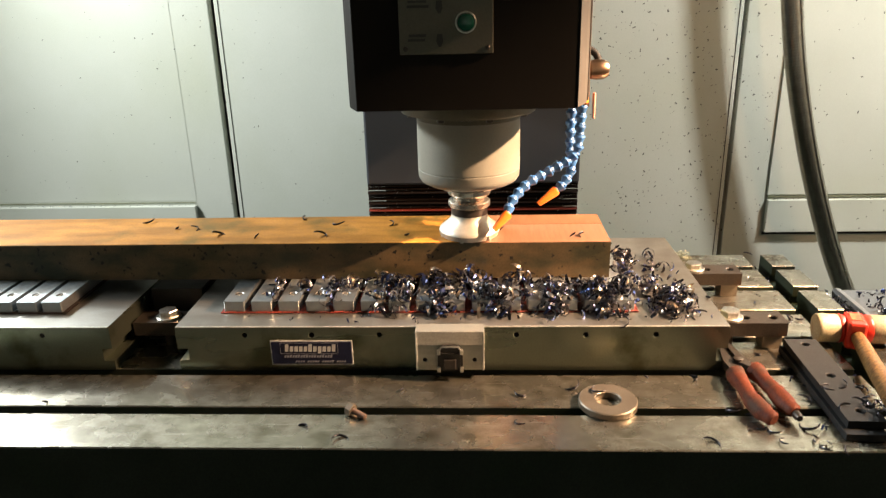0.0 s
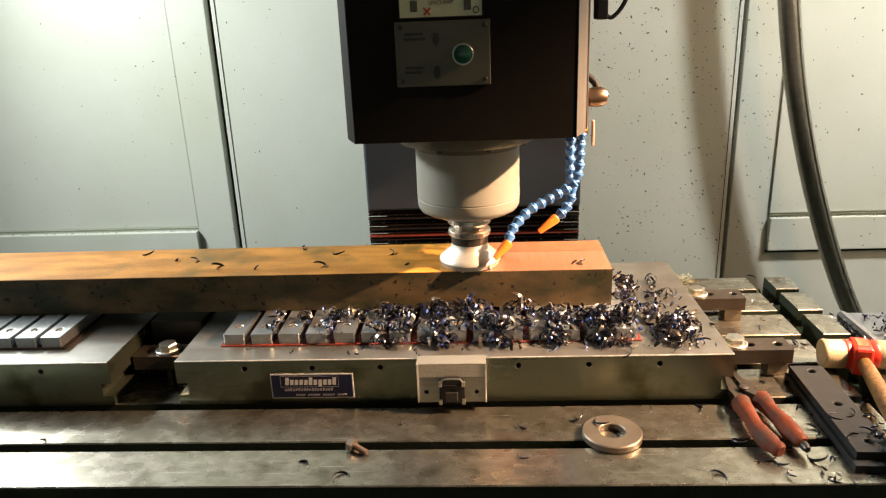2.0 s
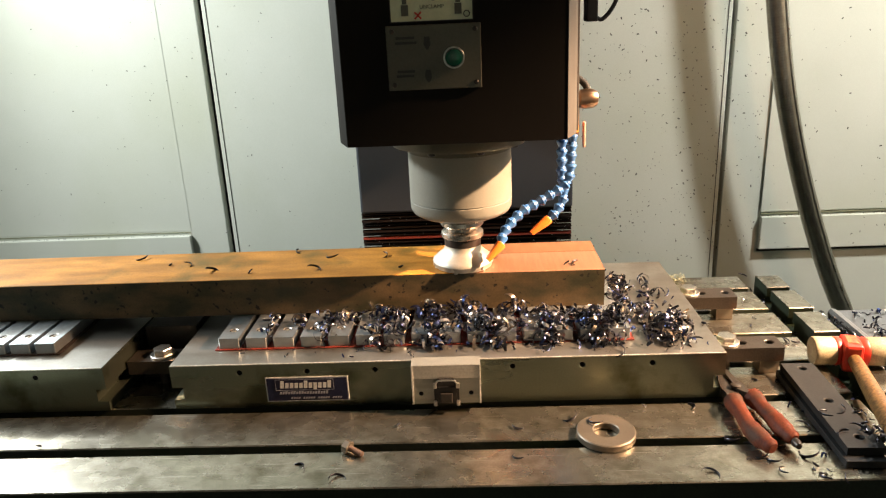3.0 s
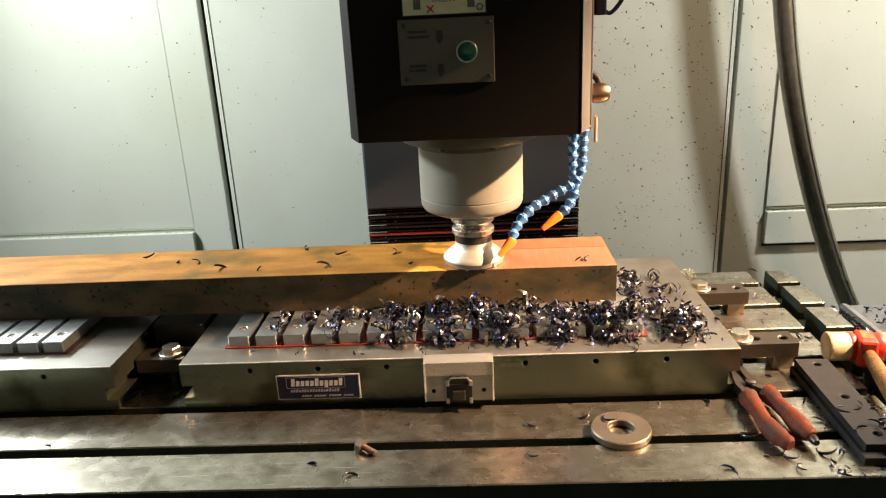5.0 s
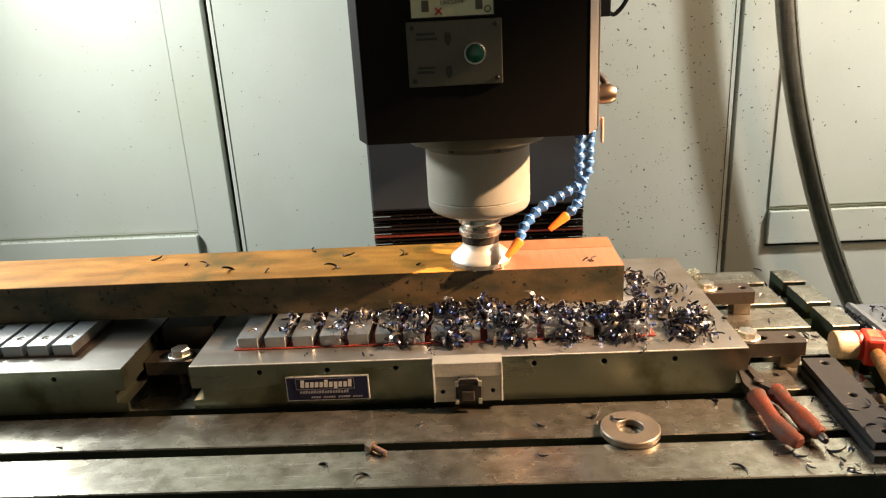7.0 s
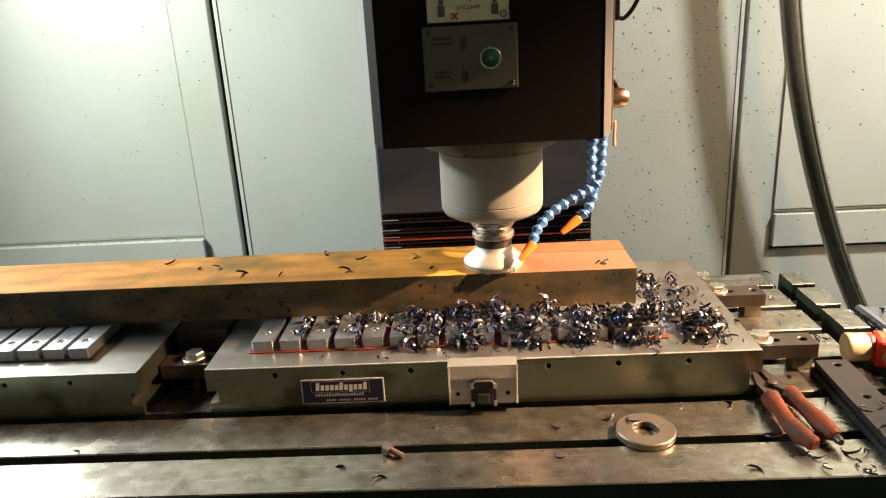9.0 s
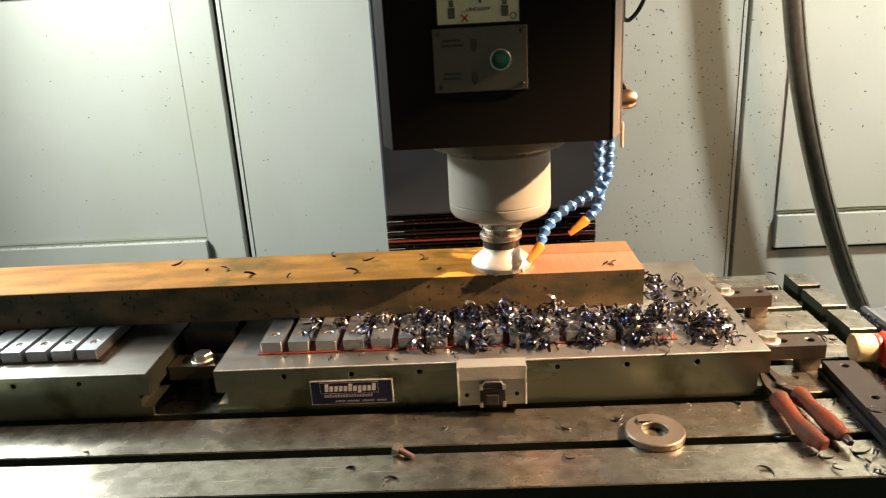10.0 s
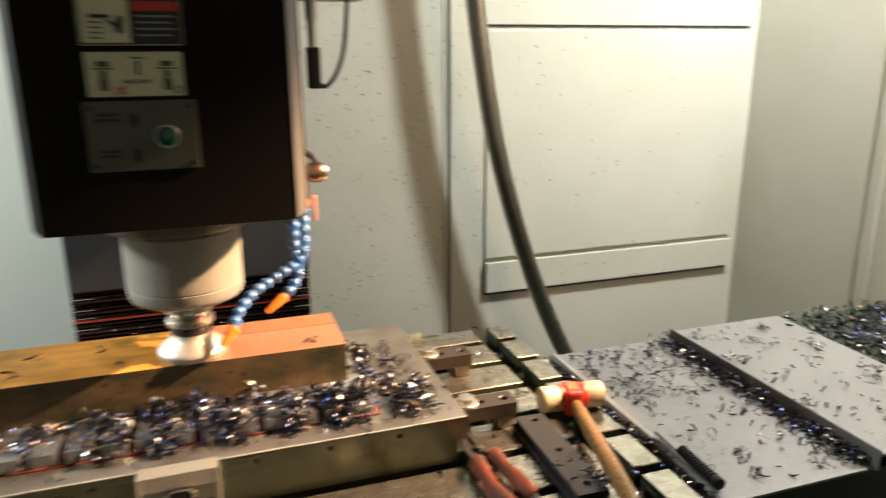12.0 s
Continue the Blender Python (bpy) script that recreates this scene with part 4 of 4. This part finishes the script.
part("rivet", lathe(B(), [(0.0052, 0.0170), (0.0052, 0.0192), (0.004, 0.0198), (0, 0.0198)], 20, Matrix.Translation((0.6090, -0.0080, 0))), DARKSTEEL, pl)
part("tail", lathe(B(), [(0.004, 0), (0.0045, 0.004), (0.003, 0.009), (0, 0.009)], 12, pose(0.6330, -0.0990, 0.0095, 90)), BLACKOX, pl)

ring = lathe(B(), [(0.0125, 0.0008), (0.0125, 0.0070), (0.0133, 0.0078), (0.0280, 0.0078), (0.0290, 0.0068), (0.0290, 0.0010), (0.0282, 0.0002), (0.0133, 0.0002), (0.0125, 0.0008)], 64, Matrix.Translation((0.4618, -0.0706, 0)))
tagged(finish("thick_washer", ring, WASHER), "thick turned steel washer lying on the table", "washer")

sb = thing("loose_screw", "short hex screw lying on the table", "screw", at=(0.2065, -0.0885, 0.0058))
sb.rotation_euler = (0, radians(8), radians(-32))
sb.scale = (0.92, 0.92, 0.92)
hx = lathe(B(), [(0, -0.0035), (0.0070, -0.0035), (0.0075, -0.003), (0.0075, 0.003), (0.0070, 0.0035), (0, 0.0035)], 6, pose(0, 0, 0, 0, 90))
for f in hx.faces:
    f.smooth = False
part("hex_head", hx, WASHER, sb)
prof = [(0, 0.0036)]
for k in range(11):
    prof += [(0.0035, 0.0036 + 0.0016 * k), (0.0029, 0.0044 + 0.0016 * k)]
part("thread", lathe(B(), prof + [(0, 0.0215)], 14, pose(0, 0, 0, 0, 90)), COPPER, sb, "coppery thread")

# ---- shade block and ribbed rod ----
# Black block added to fill the shaded gap between the chucks.
tagged(finish("support_block", box(B(), -0.0690, 0.1000, 0.0002, -0.0050, 0.2650, 0.0560, 0.0008), BLACKOX), "black block added as the shade between the chucks", "support block")
rod = thing("ribbed_rod", "black ribbed rod lying on the way cover edge", "ribbed rod", at=(0.8320, -0.0640, 0.0020))
rod.rotation_euler = (0, 0, radians(-3))
ribs = [(0, 0), (0.0050, 0)]
for k in range(13):
    ribs += [(0.0064, 0.001 + 0.0045 * k), (0.0064, 0.0036 + 0.0045 * k), (0.0050, 0.0040 + 0.0045 * k), (0.0050, 0.0052 + 0.0045 * k)]
part("ribs", lathe(B(), ribs + [(0.0068, 0.062), (0.0068, 0.070), (0, 0.070)], 20, pose(0, 0, 0, 90)), RUBBER, rod)
part("tongue", box(B(), -0.0060, 0.001, -0.0035, 0.0060, 0.045, 0.0010, 0.001), COVER, rod, "pale worn end")

# ---- swarf ----
def chip(bm, m, rad, width, angle, pitch, thick=0.00035, seg=7, taper=0.5):
    """One curled chip: a thin ribbon bent round an axis."""
    rows = []
    for k in range(seg + 1):
        t = k / seg
        a = angle * (t - 0.5)
        r = rad * (1 + 0.25 * t)
        w = width * (1 - taper * abs(2 * t - 1) ** 2) / 2
        h = pitch * (t - 0.5)
        c, s = math.cos(a), math.sin(a)
        rows.append([bm.verts.new(m @ Vector(p)) for p in ((r * c, r * s, h - w), (r * c, r * s, h + w), ((r + thick) * c, (r + thick) * s, h + w), ((r + thick) * c, (r + thick) * s, h - w))])
    for p, q in zip(rows, rows[1:]):
        for i in range(4):
            j = (i + 1) % 4
            bm.faces.new((p[i], p[j], q[j], q[i])).smooth = i in (0, 2)


def random_turn(r):
    return Euler((r.uniform(0, 6.28), r.uniform(0, 6.28), r.uniform(0, 6.28))).to_matrix().to_4x4()


def random_chip(bm, r, place, scale=1.0):
    chip(bm, Matrix.Translation(place) @ random_turn(r), scale * r.uniform(0.0036, 0.0070), scale * r.uniform(0.0021, 0.0042), r.uniform(1.4, 3.6), scale * r.uniform(-0.006, 0.006), seg=r.choice((7, 8, 9)), taper=r.uniform(0.2, 0.8))


rs = random.Random(11)
heap = B()
# mounds: x, y, spread, height, count; most chips gather where the gaps between the segments are
MOUNDS = [(0.226, 0.036, 0.007, 0.010, 26), (0.247, 0.040, 0.006, 0.010, 18), (0.282, 0.088, 0.011, 0.020, 52), (0.290, 0.034, 0.009, 0.020, 60), (0.322, 0.090, 0.012, 0.026, 56),
          (0.346, 0.044, 0.011, 0.020, 74), (0.361, 0.027, 0.006, 0.010, 22), (0.379, 0.088, 0.009, 0.022, 32), (0.418, 0.038, 0.010, 0.018, 62), (0.411, 0.074, 0.008, 0.012, 20),
          (0.474, 0.042, 0.014, 0.026, 130), (0.497, 0.064, 0.009, 0.018, 34), (0.520, 0.186, 0.010, 0.026, 54), (0.510, 0.128, 0.009, 0.020, 36)]
MOUNDS += [(0.534, 0.100, 0.010, 0.018, 40), (0.549, 0.046, 0.013, 0.026, 130), (0.570, 0.082, 0.009, 0.014, 30), (0.560, 0.160, 0.008, 0.008, 14), (0.557, 0.200, 0.006, 0.006, 8)]
# thin scatter along the segment row: x, y, spread, height, count
MOUNDS += [(0.101, 0.075, 0.006, 0.006, 10), (0.101, 0.048, 0.004, 0.006, 6), (0.131, 0.070, 0.006, 0.006, 8), (0.160, 0.076, 0.008, 0.008, 16), (0.165, 0.040, 0.006, 0.005, 10), (0.187, 0.078, 0.008, 0.008, 16),
           (0.226, 0.084, 0.013, 0.010, 36), (0.255, 0.078, 0.010, 0.010, 18), (0.330, 0.060, 0.014, 0.008, 20), (0.385, 0.055, 0.012, 0.006, 14), (0.440, 0.072, 0.012, 0.008, 18)]
for x, y, spread, h, count in MOUNDS:
    for _ in range(int(1.3 * count)):
        px, py = rs.gauss(x, spread * 0.85), rs.gauss(y, spread)
        d = ((px - x) / spread) ** 2 + ((py - y) / spread) ** 2
        on_segment = 0.040 < px < 0.507 and 0.036 < py
        ground = 0.0670 if on_segment else 0.0530
        if px < 0.493 and py > 0.0955:
            py = 0.0945 - abs(rs.gauss(0, 0.006))
        py = max(py, 0.018)
        random_chip(heap, rs, (px, py, ground + 0.0030 + rs.random() * 0.75 * h * math.exp(-d * 0.5)), rs.uniform(0.75, 1.2))
for _ in range(120):
    px = 0.20 + 0.38 * rs.random() ** 0.8
    py = rs.uniform(0.022, 0.094) if px < 0.50 else rs.uniform(0.022, 0.15)
    ground = 0.0670 if px < 0.507 and py > 0.036 else 0.0530
    random_chip(heap, rs, (px, py, ground + 0.0030), rs.uniform(0.6, 1.0))
tagged(finish("swarf_heap", heap, CHIP), "heap of curled blued steel chips on the chuck", "swarf", "", "stuff")

strewn = B()
for _ in range(640):
    px = rs.uniform(0.835, 1.018)
    py = rs.uniform(-0.14, 0.225)
    if rs.random() > 0.25 + 0.75 * (py > 0.06):
        continue
    random_chip(strewn, rs, (px, py, -0.0090 + 0.0028), rs.uniform(0.5, 0.95))
for _ in range(560):
    px = 1.020 - abs(rs.gauss(0, 0.014))
    random_chip(strewn, rs, (px, rs.uniform(-0.14, 0.23), -0.0090 + 0.002 + rs.random() * 0.010), 0.75)
for _ in range(120):
    random_chip(strewn, rs, (rs.uniform(1.035, 1.228), rs.uniform(-0.14, 0.215), 0.0080 + 0.0028), rs.uniform(0.5, 0.95))
for _ in range(22):
    cx, cy = rs.uniform(0.85, 1.21), rs.uniform(-0.13, 0.21)
    floor_z = -0.0090 if cx < 1.015 else 0.0080
    for _ in range(rs.randint(4, 11)):
        random_chip(strewn, rs, (min(1.016, cx + rs.gauss(0, 0.006)) if cx < 1.015 else max(1.036, cx + rs.gauss(0, 0.006)), cy + rs.gauss(0, 0.006), floor_z + 0.003 + 0.003 * rs.random()), rs.uniform(0.5, 0.9))
for _ in range(2600):
    random_chip(strewn, rs, (rs.uniform(1.242, 1.86), rs.uniform(-0.14, 0.236), -0.008 + 0.016 * rs.random()), 1.1)
for _ in range(230):
    random_chip(strewn, rs, (rs.uniform(0.80, 0.822), rs.uniform(-0.14, 0.23), -0.012 + rs.random() * 0.006), 0.7)
for _ in range(26):
    random_chip(strewn, rs, (rs.gauss(0.706, 0.010), rs.gauss(-0.112, 0.010), 0.0160 + 0.003 + rs.random() * 0.006), 0.8)
for _ in range(90):
    random_chip(strewn, rs, (rs.uniform(0.741, 0.761), rs.uniform(-0.14, 0.34), -0.027 + rs.random() * 0.010), 0.75)
for _ in range(34):
    random_chip(strewn, rs, (rs.uniform(0.645, 0.735), rs.uniform(-0.14, 0.02), 0.0022), 0.55)
for _ in range(26):
    random_chip(strewn, rs, (rs.uniform(0.605, 0.73), rs.uniform(0.08, 0.34), 0.0022), 0.5)
for _ in range(30):
    random_chip(strewn, rs, (rs.uniform(0.05, 0.595), rs.uniform(0.006, 0.030), 0.0552), 0.45)
for x0, x1 in ((1.07, 1.86), (-1.2, -0.41)):
    for _ in range(110):
        random_chip(strewn, rs, (rs.uniform(x0, x1), WY - 0.0108, -0.1278), 0.28)
tagged(finish("strewn_swarf", strewn, CHIP), "loose steel chips strewn over table and way covers", "swarf", "", "stuff")

tuft = B()
for _ in range(170):
    random_chip(tuft, rs, (rs.gauss(0.634, 0.012), rs.gauss(0.338, 0.005), 0.0018 + 0.009 * rs.random() ** 2), rs.uniform(0.22, 0.45))
tagged(finish("grease_lump", tuft, GREASE), "pale greenish curls of dried grease on the table edge", "grease", "", "stuff")
# Bright swarf bits put the glints of the glossy folds into shapes.
flecks = B()
for _ in range(110):
    random_chip(flecks, rs, (rs.uniform(0.14, 0.50) + FX, 0.5535, rs.uniform(-0.02, 0.058)), 0.16)
tagged(finish("bellows_flecks", flecks, BOLT), "bright tiny swarf bits that give the bellows its glints", "specks", "", "stuff")

# single chips lying about: place, turn, size
TABLE_CHIPS = [(-0.1216, -0.0695), (0.162, -0.1152), (0.2044, -0.134), (0.2578, -0.046), (0.3741, -0.1014), (0.4297, -0.0356), (0.5082, -0.0149), (0.5572, -0.0201), (0.5443, -0.1369), (0.5884, -0.1197), (0.6134, -0.1318), (0.6432, -0.1075), (0.6411, -0.1205), (0.6669, -0.03), (0.6559, -0.0639), (0.6436, 0.0266), (0.6721, 0.0246), (0.5822, -0.0814), (0.7205, 0.1311), (0.7278, 0.1274), (0.7126, 0.1239), (0.6963, 0.1174), (0.7458, 0.3501), (0.6447, -0.1438), (0.6637, -0.1447), (0.3762, -0.0484)]
BAR_CHIPS = [(-0.1031, 0.1923), (-0.0559, 0.1614), (-0.0287, 0.1563), (0.0138, 0.1316), (0.0667, 0.1219), (0.1094, 0.2), (0.154, 0.1769), (0.2439, 0.1312), (0.2196, 0.1712), (0.1417, 0.1252), (0.448, 0.116), (0.461, 0.1215)]
OTHER_CHIPS = [(0.4547, -0.0546, 0.0078), (0.7064, -0.0587, 0.016), (0.6906, -0.0578, 0.016), (0.6913, -0.0974, 0.016), (0.7013, -0.0885, 0.016), (0.679, -0.1014, 0.016), (0.6792, -0.0644, 0.016), (0.6007, 0.0756, 0.053), (0.5718, 0.048, 0.053), (0.4862, 0.0064, 0.053), (0.3586, 0.0202, 0.053), (0.0613, 0.04, 0.0546)]
SINGLES = [(x, y, 0.0) for x, y in TABLE_CHIPS] + [(x, y, 0.113) for x, y in BAR_CHIPS] + OTHER_CHIPS
for _ in range(7):
    SINGLES.append((rs.uniform(0.585, 0.675), rs.uniform(-0.142, -0.085), 0.0))
kinds = []
for k in range(6):
    one = B()
    chip(one, Matrix(), 0.0050 + 0.0010 * (k % 3), 0.0024 + 0.0006 * (k % 2), (1.6, 2.4, 3.4, 1.2, 2.9, 4.2)[k], 0.002 * (k - 2), seg=10, taper=0.6)
    bmesh.ops.recalc_face_normals(one, faces=one.faces[:])
    me = bpy.data.meshes.new("metal_chip")
    one.to_mesh(me)
    one.free()
    me.materials.append(CHIP)
    kinds.append(me)
for k, (x, y, z) in enumerate(SINGLES):
    ob = new("metal_chip", kinds[k % 6])
    ob.matrix_basis = pose(x, y, z + 0.0018, 0, 0, 53 * k % 360) @ pose(0, 0, 0, 12 * (k % 3) - 12, 0, 0)
    tagged(ob, "single curled steel chip lying loose", "metal chip", "loose chips")
